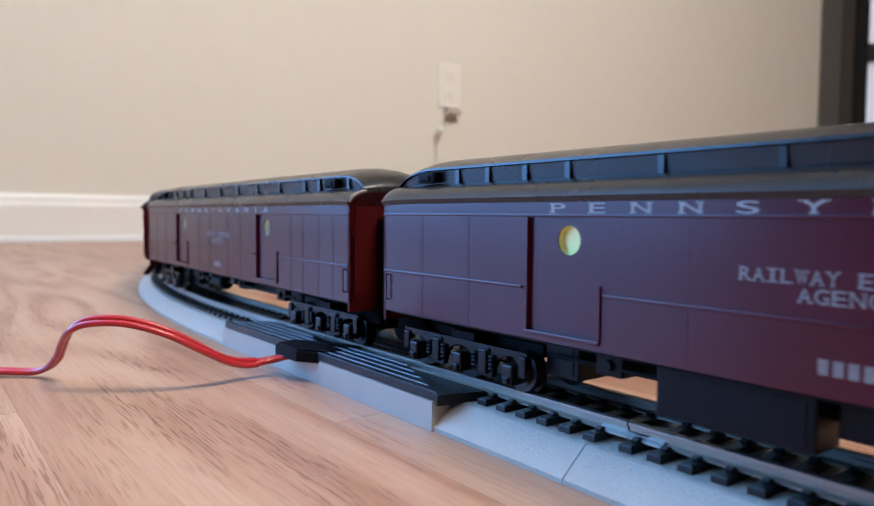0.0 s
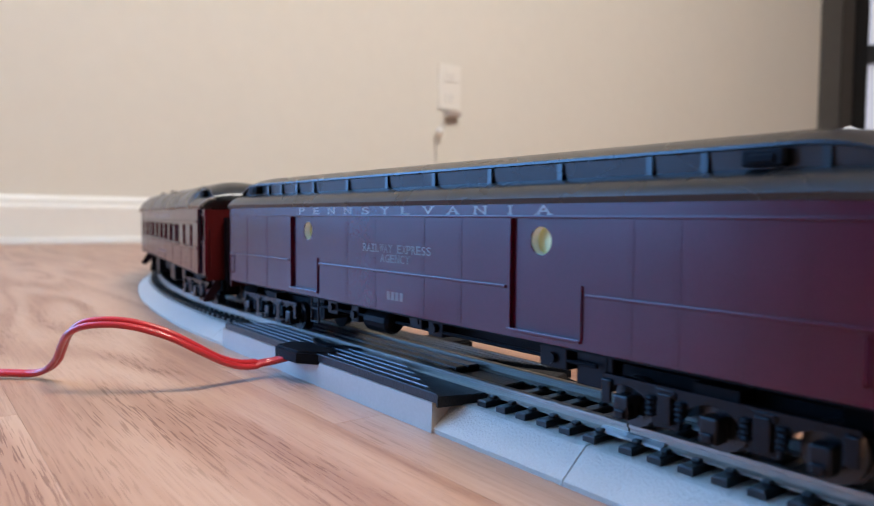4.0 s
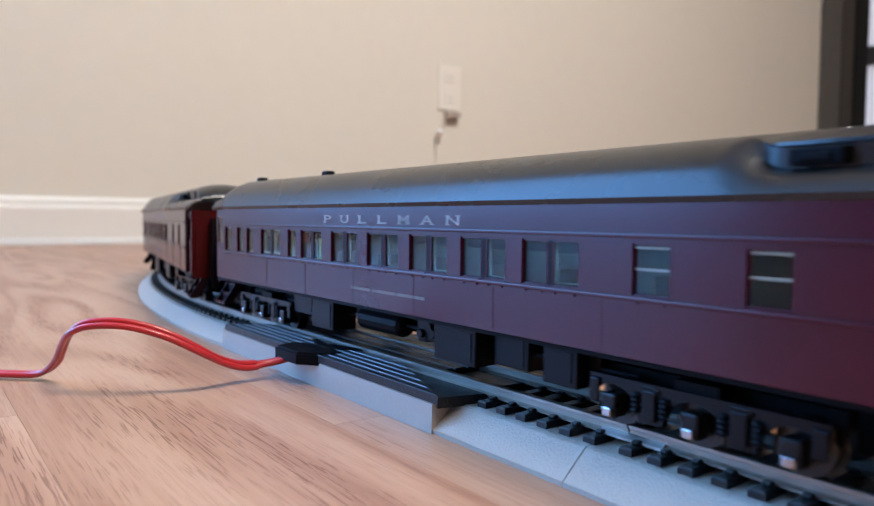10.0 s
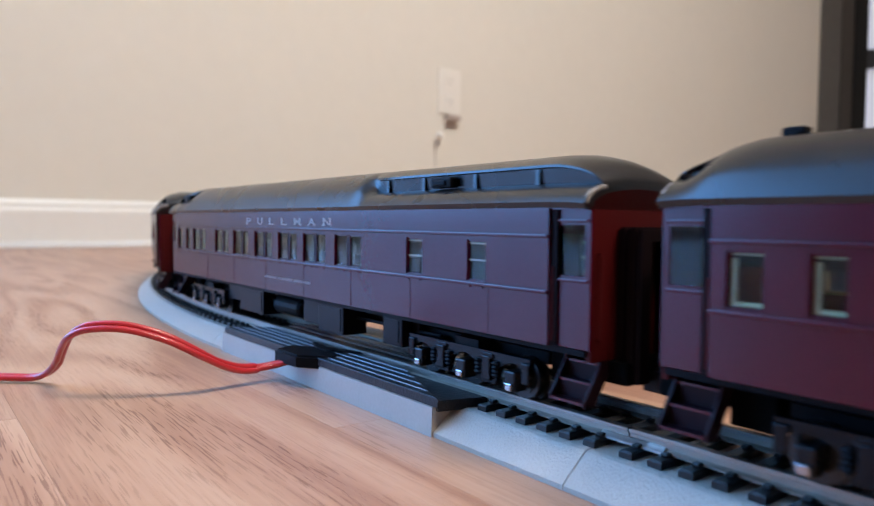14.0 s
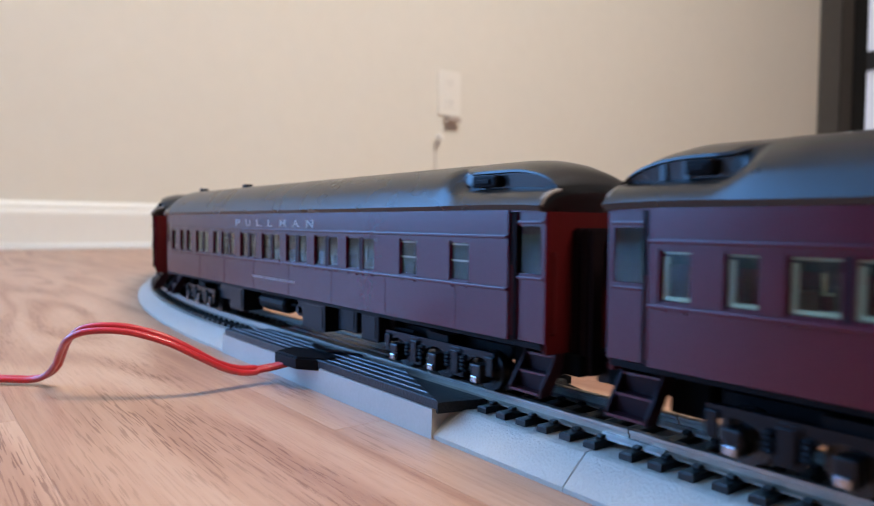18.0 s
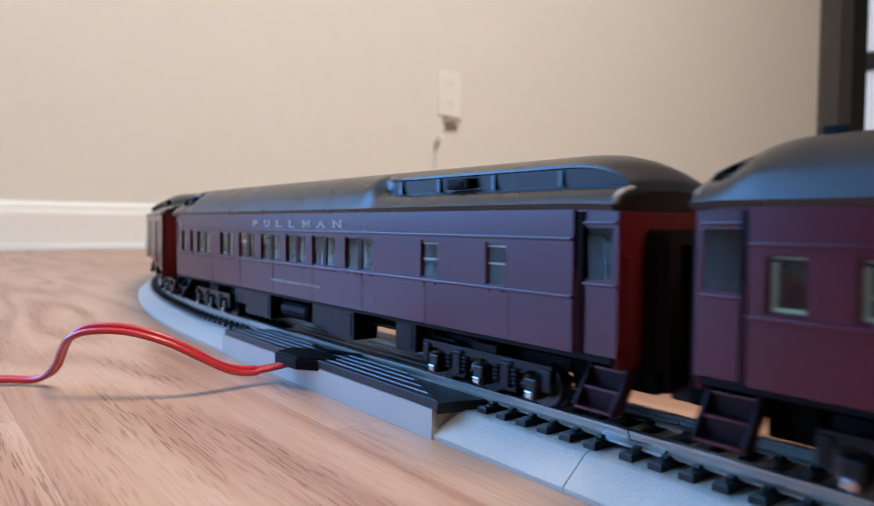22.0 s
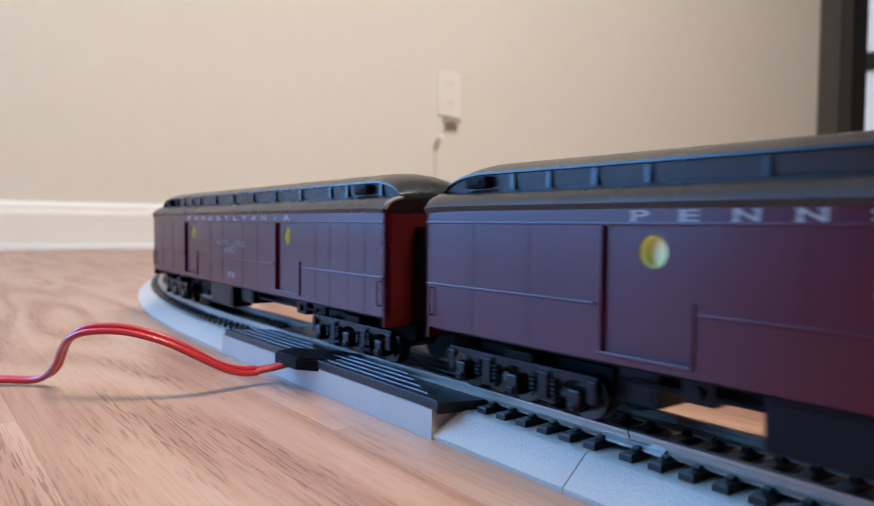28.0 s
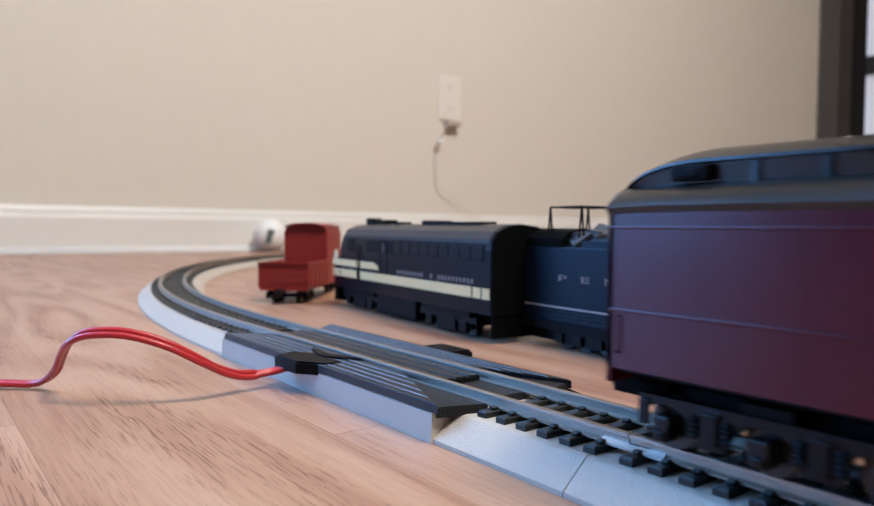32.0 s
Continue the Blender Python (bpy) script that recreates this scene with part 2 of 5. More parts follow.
def plate_with_hole(bm, x0, x1, z0, z1, y0, y1, cx, cz, r, n=24):
    """An upright plate between y0 and y1 with a round hole through it."""
    rim, out = [], []
    for i in range(n):
        a = (i + 0.5) * math.tau / n
        dx, dz = math.cos(a), math.sin(a)
        k = min((x1 - cx) / dx if dx > 0 else (x0 - cx) / dx, (z1 - cz) / dz if dz > 0 else (z0 - cz) / dz)
        rim.append((cx + r * dx, cz + r * dz))
        out.append((cx + k * dx, cz + k * dz))
    corners = [(x1, z1), (x0, z1), (x0, z0), (x1, z0)]
    for c in corners:
        j = min(range(n), key=lambda i: (out[i][0] - c[0]) ** 2 + (out[i][1] - c[1]) ** 2)
        out[j] = c
    R = [[bm.verts.new(Vector((p[0], y, p[1])) * MM) for p in ring] for y in (y0, y1) for ring in (rim, out)]
    for i in range(n):
        j = (i + 1) % n
        bm.faces.new((R[0][i], R[0][j], R[1][j], R[1][i]))
        bm.faces.new((R[2][i], R[3][i], R[3][j], R[2][j]))
        bm.faces.new((R[0][i], R[2][i], R[2][j], R[0][j]))
        bm.faces.new((R[1][i], R[1][j], R[3][j], R[3][i]))


glyphs = {}
WIDE = {"I": 0.36, "A": 2.2, "M": 2.1, "N": 2.1, "V": 2.2, "W": 2.4}      # widths of the extended capitals, in heights
FEET = {"P": "lb lt", "U": "lt rt", "L": "lb lt", "M": "lb rb", "A": "lb rb", "N": "lb lt rt", "E": "lb lt", "Y": "lt rt mb", "V": "lt rt", "I": "mb mt",
        "R": "lb lt rb", "W": "lt rt", "X": "lb rb lt rt"}


def glyph(ch):
    """The outline of one capital, as faces, one unit high."""
    if ch not in glyphs:
        c = bpy.data.curves.new("letter", "FONT")
        c.body, c.offset = ch, 0.008
        ob = new("letter", c)
        me = bpy.data.meshes.new_from_object(ob.evaluated_get(bpy.context.evaluated_depsgraph_get()))
        xs = [v.co.x for v in me.vertices]
        ys = [v.co.y for v in me.vertices]
        glyphs[ch] = ([(v.co.x - min(xs), v.co.y - min(ys)) for v in me.vertices], [tuple(p.vertices) for p in me.polygons],
                      max(xs) - min(xs), max(ys) - min(ys))
        bpy.data.objects.remove(ob)
    return glyphs[ch]


def lettering(name, text, mat, parent, x0, x1, z, h, y, wide=1.0):
    """Extended slab-serif capitals h mm high, spread from x0 to x1, lying on the plane y and read from the -y side."""
    bm = bmesh.new()
    n = len(text)
    for i, ch in enumerate(text):
        if ch == " ":
            continue
        pts, faces, w, hh = glyph(ch)
        k = h / hh
        wx = min(WIDE.get(ch, 1.9) * h * wide, (x1 - x0) / n * 0.84)
        cx = x0 + (x1 - x0) * (i + 0.5) / n
        vs = [bm.verts.new(Vector((cx + (px / w - 0.5) * wx, y, z + py * k)) * MM) for px, py in pts]
        for f in faces:
            bm.faces.new([vs[q] for q in f])
        for foot in FEET.get(ch, "").split():
            c = cx + {"l": -0.40, "m": 0.0, "r": 0.40}[foot[0]] * wx
            a = h * 0.42 if ch == "I" else min(wx * 0.19, h * 0.4)
            zz = z if foot[1] == "b" else z + h * 0.9
            box(bm, c - a, c + a, y - 0.03, y - 0.012, zz, zz + h * 0.1)
    return part(name, bm, mat, parent)


def bars(name, mat, parent, x0, x1, z, h, y, n, solid=0.7):
    for i in range(n):
        bm = bmesh.new()
        a = x0 + (x1 - x0) * i / n
        box(bm, a, a + (x1 - x0) / n * solid, y - 0.04, y, z, z + h)
        part(name, bm, mat, parent)


# ---- the room ----
def slab(name, u0, u1, d0, d1, z0, z1, mat, label, category, parent=None):
    bm = bmesh.new()
    box(bm, u0 * 1000, u1 * 1000, d0 * 1000, d1 * 1000, z0 * 1000, z1 * 1000)
    ob = part(name, bm, mat, parent)
    if parent is None:
        ob.matrix_basis = ROOM_POSE
        tagged(ob, label, category, kind="structure")
    return ob


U0, U1, D0, D1, HIGH = -3.8, 4.6, -4.6, 1.374, 2.4
slab("ceiling", U0 - 0.1, U1 + 0.1, D0 - 0.1, D1 + 0.1, HIGH, HIGH + 0.1, CEILING, "plain white painted ceiling of the room", "ceiling")
north = empty("wall_north", "beige painted wall behind the toy railway", "wall", kind="structure", at=ROOM_POSE)
for a, b, z0, z1 in ((U0 - 0.1, -2.41, 0, HIGH), (-2.41, -0.51, 2.3, HIGH), (-0.51, 3.595, 0, HIGH), (3.595, 4.5, 2.05, HIGH), (4.5, U1 + 0.1, 0, HIGH)):
    slab("wall_panel", a, b, D1, D1 + 0.1, z0, z1, WALL, "", "", north)
slab("wall_east", U1, U1 + 0.1, D0 - 0.1, D1, 0, HIGH, WALL, "beige painted side wall of the room", "wall")
# South and west walls are never seen; their dark brown cuts bounced light.
slab("wall_south", U0 - 0.1, U1, D0 - 0.1, D0, 0, HIGH, WALL_UNSEEN, "unseen wall closing the room, darkened to cut bounced light", "wall")
slab("wall_west", U0 - 0.1, U0, D0, D1, 0, HIGH, WALL_UNSEEN, "unseen wall beside the toy railway, darkened to cut bounced light", "wall")
win = empty("window_1", "tall white-framed patio door letting blue daylight in", "window", kind="structure", at=ROOM_POSE)
for a, b, z0, z1 in ((-2.41, -0.51, 0.0, 0.06), (-2.41, -0.51, 2.25, 2.3), (-2.41, -2.36, 0.06, 2.25), (-0.56, -0.51, 0.06, 2.25), (-1.49, -1.43, 0.06, 2.25)):
    slab("window_frame", a, b, D1 + 0.03, D1 + 0.08, z0, z1, TRIM, "", "", win)
garden = bpy.data.materials.new("blue_daylight_outside")
garden.use_nodes = True
gb = garden.node_tree.nodes["Principled BSDF"]
gb.inputs["Base Color"].default_value = (0.2, 0.3, 0.45, 1)
gb.inputs["Emission Color"].default_value, gb.inputs["Emission Strength"].default_value = (0.22, 0.46, 1.0, 1), 1.5
slab("backdrop_outside", -3.7, 0.2, D1 + 0.45, D1 + 0.47, -0.1, 2.6, garden, "plain blue daylight outside the patio door", "backdrop")

# the white baseboard with its stepped and rounded top
bm = bmesh.new()
prof = [(0, 0), (-14, 0), (-14, 66), (-13, 70), (-9, 73), (-8, 82), (-6, 87), (-3, 89), (0, 89)]
loft(bm, [[(x, D1 * 1000 + q[0], q[1]) for q in prof] for x in (-505, 3139)])
base = tagged(part("baseboard", bm, TRIM), "white painted baseboard with a moulded top along the wall", "baseboard", kind="structure")
base.matrix_basis = ROOM_POSE
bm = bmesh.new()
rod(bm, (-505, D1 * 1000 - 15, 0), (3139, D1 * 1000 - 15, 0), 11, 12)
shoe = tagged(part("trim", bm, TRIM, smooth=True), "white quarter-round moulding at the foot of the baseboard", "trim", kind="structure")
shoe.matrix_basis = ROOM_POSE

# the dark door case at the far end, and the bright space behind the opening
case = empty("door_1", "dark brown wooden door case beside a bright opening", "door", kind="structure", at=ROOM_POSE)
slab("casing", 3.14, 3.33, D1 - 0.012, D1, 0, HIGH, material("grey_brown_casing", (0.085, 0.08, 0.072), 0.5, grain=0.2, scale=30), "", "", case)
slab("casing", 3.33, 3.455, D1 - 0.016, D1, 0, HIGH, DARKWOOD, "", "", case)
slab("jamb", 3.455, 3.600, D1 - 0.02, D1 - 0.0005, 0, HIGH, BLACK, "", "", case)
# The wall behind the opening glows by itself in place of daylight on it.
glow = bpy.data.materials.new("room_daylight_glow")
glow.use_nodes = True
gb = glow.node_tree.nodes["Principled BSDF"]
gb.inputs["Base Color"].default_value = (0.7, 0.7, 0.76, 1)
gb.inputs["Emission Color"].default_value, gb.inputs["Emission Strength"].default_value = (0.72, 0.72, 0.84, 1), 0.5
slab("backdrop_room", 5.0, 5.02, D1 + 0.1, D1 + 2.2, -0.05, HIGH + 0.3, glow, "pale wall of the next room, glowing in place of daylight", "backdrop")
slab("backdrop_rail", 4.93, 4.97, D1 + 0.1, D1 + 2.2, 1.09, 1.21, DARKWOOD, "dark wooden rail across the next room", "rail")


# ---- the floor: oak laminate planks, each with its own narrow joint ----
floor = empty("floor", "oak laminate floor with visible plank joints", "floor", kind="structure", at=ROOM_POSE)
slab("underlay", U0, 6.6, D0, D1 + 1.7, -0.03, -0.0025, material("joint_brown", (0.26, 0.15, 0.095), 0.7), "", "", floor)


def plank_mesh(length, width):
    bm = bmesh.new()
    box(bm, 0, length, 0, width, -2.3, 0)
    me = bpy.data.meshes.new("plank")
    bm.to_mesh(me)
    bm.free()
    me.materials.append(OAK)
    return me


# ---- track ----
JOINER = material("bright_rail_joiner", (0.62, 0.59, 0.54), 0.45, 0.7)
HB, ZR = 23.8, 11.54      # half width of the roadbed, height of the railhead (mm)
GAUGE = 8.75              # centre of a railhead from the centre line
TIE_STEP = 6.79


def sweep(bm, s0, s1, prof, step=None):
    """A profile of (off, z) carried along the track from s0 to s1."""
    curved = s1 > STRAIGHT + 1 or s0 < BEHIND - 1
    n = max(1, round((s1 - s0) / (step or 16))) if curved else 1
    rings = []
    for i in range(n + 1):
        s = s0 + (s1 - s0) * i / n
        ring = []
        for off, z in prof:
            q, _ = on_track(s, off)
            ring.append((q.x, q.y, z))
        rings.append(ring)
    loft(bm, rings)


def mirrored(half):
    return half + [(-o, z) for o, z in reversed(half)]


BED_PROF = mirrored([(HB, 0), (HB, 1.1), (HB - 0.5, 1.5), (17.0, 6.7), (16.0, 7.0), (0, 7.0)])
BED_WIDE = mirrored([(HB + 0.6, 0), (HB + 0.4, 7.4), (HB - 0.2, 8.0), (10.4, 8.0), (10.2, 7.0), (0, 7.0)])


def rail_prof(off):
    return [(off + a, ZR + b) for a, b in ((-1.6, -3.0), (1.6, -3.0), (1.6, -2.6), (0.45, -2.2), (0.45, -1.1), (0.95, -0.8), (0.95, -0.15), (0.75, 0), (-0.75, 0),
                                           (-0.95, -0.15), (-0.95, -0.8), (-0.45, -1.1), (-0.45, -2.2), (-1.6, -2.6))]


bm = bmesh.new()
box(bm, -1.55, 1.55, -15.0, 15.0, 6.9, 8.55, bevel=0.0)
for e in (-1, 1):
    for k in (-1, 1):
        box(bm, -0.9, 0.9, e * GAUGE + k * 2.3 - 0.9, e * GAUGE + k * 2.3 + 0.9, 8.5, 9.35)
TIE_MESH = bpy.data.meshes.new("tie")
bmesh.ops.bevel(bm, geom=[e for e in bm.edges if all(v.co.z > 0.0084 for v in e.verts)], offset=0.0003, segments=1, affect="EDGES")
bm.to_mesh(TIE_MESH)
bm.free()
TIE_MESH.materials.append(TIE)


def tie_at(s):
    q, d = on_track(s)
    return Matrix.Translation((q.x * MM, q.y * MM, 0)) @ Matrix.Rotation(math.atan2(d.y, d.x), 4, "Z")


def section(s0, s1, single_ties, label, ties=True):
    """One length of snap track: roadbed, two rails, joiners and its ties."""
    sec = empty("track_section", label, "toy track", "lengths of toy track")
    bm = bmesh.new()
    sweep(bm, s0 + 0.15, s1 + 4.85 if s1 == 0 else s1 - 0.15, BED_PROF)
    part("roadbed", bm, BED, sec)
    for e in (-1, 1):
        bm = bmesh.new()
        sweep(bm, s0 + 0.2, s1 - 0.2, rail_prof(e * GAUGE), 10)
        part("rail", bm, RAIL, sec)
        bm = bmesh.new()
        sweep(bm, s1 - 5, s1 + 5 if s1 < 0 else s1 - 0.2, [(e * GAUGE + a, ZR + b) for a, b in ((-2.1, -3.1), (2.1, -3.1), (2.1, -2.6), (1.4, -2.2), (1.0, -1.9), (-1.0, -1.9), (-1.4, -2.2), (-2.1, -2.6))])
        part("rail_joiner", bm, JOINER, sec)
    if not ties:
        return sec
    n = round((s1 - s0) / TIE_STEP)
    where = [s0 + (i + 0.5) * (s1 - s0) / n for i in range(n)]
    if single_ties:
        for s in where:
            again("tie", TIE_MESH, sec, tie_at(s))
    else:
        V, F = [], []
        for s in where:
            m, b = tie_at(s), len(V)
            V += [m @ v.co for v in TIE_MESH.vertices]
            F += [[b + i for i in p.vertices] for p in TIE_MESH.polygons]
        me = bpy.data.meshes.new("ties")
        me.from_pydata(V, [], F)
        me.materials.append(TIE)
        tagged(again("tie_strip", me, sec, Matrix()), kind="stuff")
    return sec


CURVE = math.pi * RADIUS
section(-228.6, 0, True, "straight grey roadbed track with black ties and nickel rails")
section(-457.2, -228.6, False, "straight grey roadbed track with black ties and nickel rails")
N = 10
for i in range(N):
    a = STRAIGHT + CURVE * i / N
    section(a, STRAIGHT + CURVE * (i + 1) / N, i < 1, "curved grey roadbed track with black ties and nickel rails")
run = STRAIGHT - BEHIND
for i in range(3):
    a = STRAIGHT + CURVE + run * i / 3
    section(a, a + run / 3, False, "straight grey roadbed track with black ties and nickel rails")
for i in range(N):
    a = STRAIGHT + CURVE + run + CURVE * i / N
    section(a, a + CURVE / N, False, "curved grey roadbed track with black ties and nickel rails")

# the terminal length with its road crossing, where the red cable feeds the rails
term = empty("terminal_track", "straight feeder track with a dark road crossing on grey roadbed", "toy track")
bm = bmesh.new()
sweep(bm, 5.15, 48, BED_PROF)
part("roadbed", bm, BED, term)
bm = bmesh.new()
sweep(bm, 48, 191, BED_WIDE)
part("crossing_base", bm, BED_SMOOTH, term, "smooth grey widened base")
bm = bmesh.new()
sweep(bm, 191, STRAIGHT - 0.15, BED_PROF)
part("roadbed", bm, BED, term)
for e in (-1, 1):
    bm = bmesh.new()
    sweep(bm, 0.2, STRAIGHT - 0.2, rail_prof(e * GAUGE))
    part("rail", bm, RAIL, term)
    bm = bmesh.new()
    sweep(bm, -9, 6.5, [(e * GAUGE + a, ZR + b) for a, b in ((-2.1, -3.1), (2.1, -3.1), (2.1, -2.6), (1.4, -2.2), (1.0, -1.9), (-1.0, -1.9), (-1.4, -2.2), (-2.1, -2.6))])
    part("rail_joiner", bm, JOINER, term)
for i in range(6):
    again("tie", TIE_MESH, term, tie_at(5.9 + TIE_STEP * i))
again("tie", TIE_MESH, term, tie_at(197.5))
again("tie", TIE_MESH, term, tie_at(202.6))


def flat_piece(name, outline, z0, z1, mat, parent, bevel=0.4, label=""):
    """A plate over an outline of (s, off) points on the straight."""
    bm = bmesh.new()
    pts = [on_track(s, o)[0] for s, o in outline]
    loft(bm, [[(q.x, q.y, z0) for q in pts], [(q.x, q.y, z1) for q in pts]])
    bmesh.ops.bevel(bm, geom=[e for e in bm.edges if all(v.co.z > (z1 - 0.05) * MM for v in e.verts)], offset=bevel * MM, segments=2, affect="EDGES")
    return part(name, bm, mat, parent, label)


# Pale grey stands in for the glint on the board edges.
RIDGE = material("ridge_glint_plastic", (0.26, 0.26, 0.27), 0.22, grain=0.3, scale=1500, spots=0.1)


# boards of the crossing: outer ramp, middle and inner ramp, with fine grooves between the boards
def crossing(o0, o1, slant, n):
    w = (o1 - o0) / n
    for i in range(n):
        a, b = o0 + i * w, o0 + (i + 1) * w - 0.25 * (1 if w > 0 else -1)
        fa, fb = (a - o0) / (o1 - o0), (b - o0) / (o1 - o0)
        lo = (80 - slant * fa, 80 - slant * fb)
        hi = (174 + slant * 0.4 * fa, 174 + slant * 0.4 * fb)
        drop = 0.1 * i
        flat_piece("board", [(lo[0], a), (hi[0], a), (hi[1], b), (lo[1], b)], 7.9, 10.7 - drop, PLANK, term, 0.2)
        if i:
            e = 0.32 if w > 0 else -0.32
            flat_piece("ridge", [(lo[0] + 1, a), (hi[0] - 1, a), (hi[0] - 1, a + e), (lo[0] + 1, a + e)], 10.3 - drop, 10.95 - drop, RIDGE, term, 0.1, "thin ridge painted pale for the glint along a board")


crossing(10.3, 24.6, 35, 5)
crossing(-10.3, -24.6, 35, 5)
for k in range(3):
    a = -7.0 + k * 4.7
    flat_piece("board", [(66, a), (176, a), (176, a + 4.4), (66, a + 4.4)], 7.2, 10.6, PLANK, term)
flat_piece("ramp_tip", [(79, 10.4), (46.6, 23.6), (45.2, 18.0), (42.5, 10.6)], 6.6, 9.3, ROUGH_BLACK, term, 0.3, "rough black ramp tip")
flat_piece("ramp_tip", [(79, -10.4), (46.6, -23.6), (45.2, -18.0), (42.5, -10.6)], 6.6, 9.3, ROUGH_BLACK, term, 0.3, "rough black ramp tip")
flat_piece("flangeway_ramp", [(47, -7), (65.8, -7), (65.8, 7), (47, 7)], 7.0, 9.0, ROUGH_BLACK, term, 0.3)

# inner plug and lead on the far flank of the crossing
plug = empty("black_plug", "black plastic plug lying against the inner side of the crossing", "plug")
flat_piece("plug_body", [(108, -27), (126, -27), (126, -40), (108, -40)], 0.0, 8.6, BLACK, plug, 0.8)
bm = bmesh.new()
tube(bm, smooth_line([(*on_track(s, o)[0], z) for s, o, z in ((113, -29, 5), (98, -28, 7), (80, -27, 7.2), (60, -26.5, 7.2), (44, -26.5, 5))]), 1.3)
part("lead", bm, BLACK, plug, smooth=True)

# ---- red twin cable and its black connector ----
cable = empty("red_cable", "glossy red twin power cable looping over the floor to the track", "cable")
flat_piece("connector", [(105, 16.5), (121.5, 15.5), (132, 21), (128.5, 29.5), (114, 29), (104.5, 22)], 6.8, 10.8, BLACK, cable, 0.7, "black plastic connector")
flat_piece("contact_tongue", [(103, 10.5), (106, 10.5), (119, 15.2), (130, 13.0), (131, 14.5), (120, 18.5), (114, 18)], 9.8, 11.3, BLACK, cable, 0.3)
WIRE = [(-47.0, 229.0, 7.5), (-54.5, 229.0, 5.6), (-61.6, 222.9, 5.6), (-66.6, 216.0, 8.4), (-71.4, 209.7, 12.8), (-79.0, 205.3, 18.0), (-87.4, 203.4, 21.1), (-94.6, 202.5, 22.2),
        (-102.7, 202.9, 21.6), (-108.5, 205.3, 19.0), (-113.7, 211.1, 14.6), (-121.1, 219.5, 6.6), (-129.5, 224.5, 2.1), (-141, 225, 1.8), (-160, 225, 1.8), (-200, 227, 1.8), (-260, 235, 1.8)]
for k in (0, 1):
    bm = bmesh.new()
    line = smooth_line(WIRE, 8)
    pts = []
    for i, q in enumerate(line):
        d = (line[min(i + 1, len(line) - 1)] - line[max(i - 1, 0)])
        side = d.cross(Vector((0, 0, 1))).normalized()
        w = 1.05 if i > 0 else 0.8
        pts.append(q + (side * w + Vector((0, 0, 0.9)) * (1 if 12 < i < 86 else 0.25)) * (1 if k else -1) * 0.7 + Vector((0, 0, 0.2)))
    tube(bm, pts, 1.0, 12)
    part("strand", bm, CABLE, cable, smooth=True)


# ---- rolling stock ----
def wheelset(name, parent, at):
    bm = bmesh.new()
    rod(bm, (0, -11.5, 0), (0, 11.5, 0), 1.0, 8)
    for e in (-1, 1):
        rod(bm, (0, e * 7.2, 0), (0, e * 7.9, 0), 5.9, 20)
        rod(bm, (0, e * 7.9, 0), (0, e * 10.2, 0), 5.15, 20)
        rod(bm, (0, e * 10.2, 0), (0, e * 10.6, 0), 3.9, 14)
        for i in range(4):
            a = i * math.tau / 4
            rod(bm, (2.6 * math.cos(a), e * 10.3, 2.6 * math.sin(a)), (2.6 * math.cos(a), e * 10.9, 2.6 * math.sin(a)), 0.6, 6)
    return part(name, bm, WHEEL, parent, at=at)


rolling = []      # (thing, car index); trucks and wheelsets are keyed in motions()


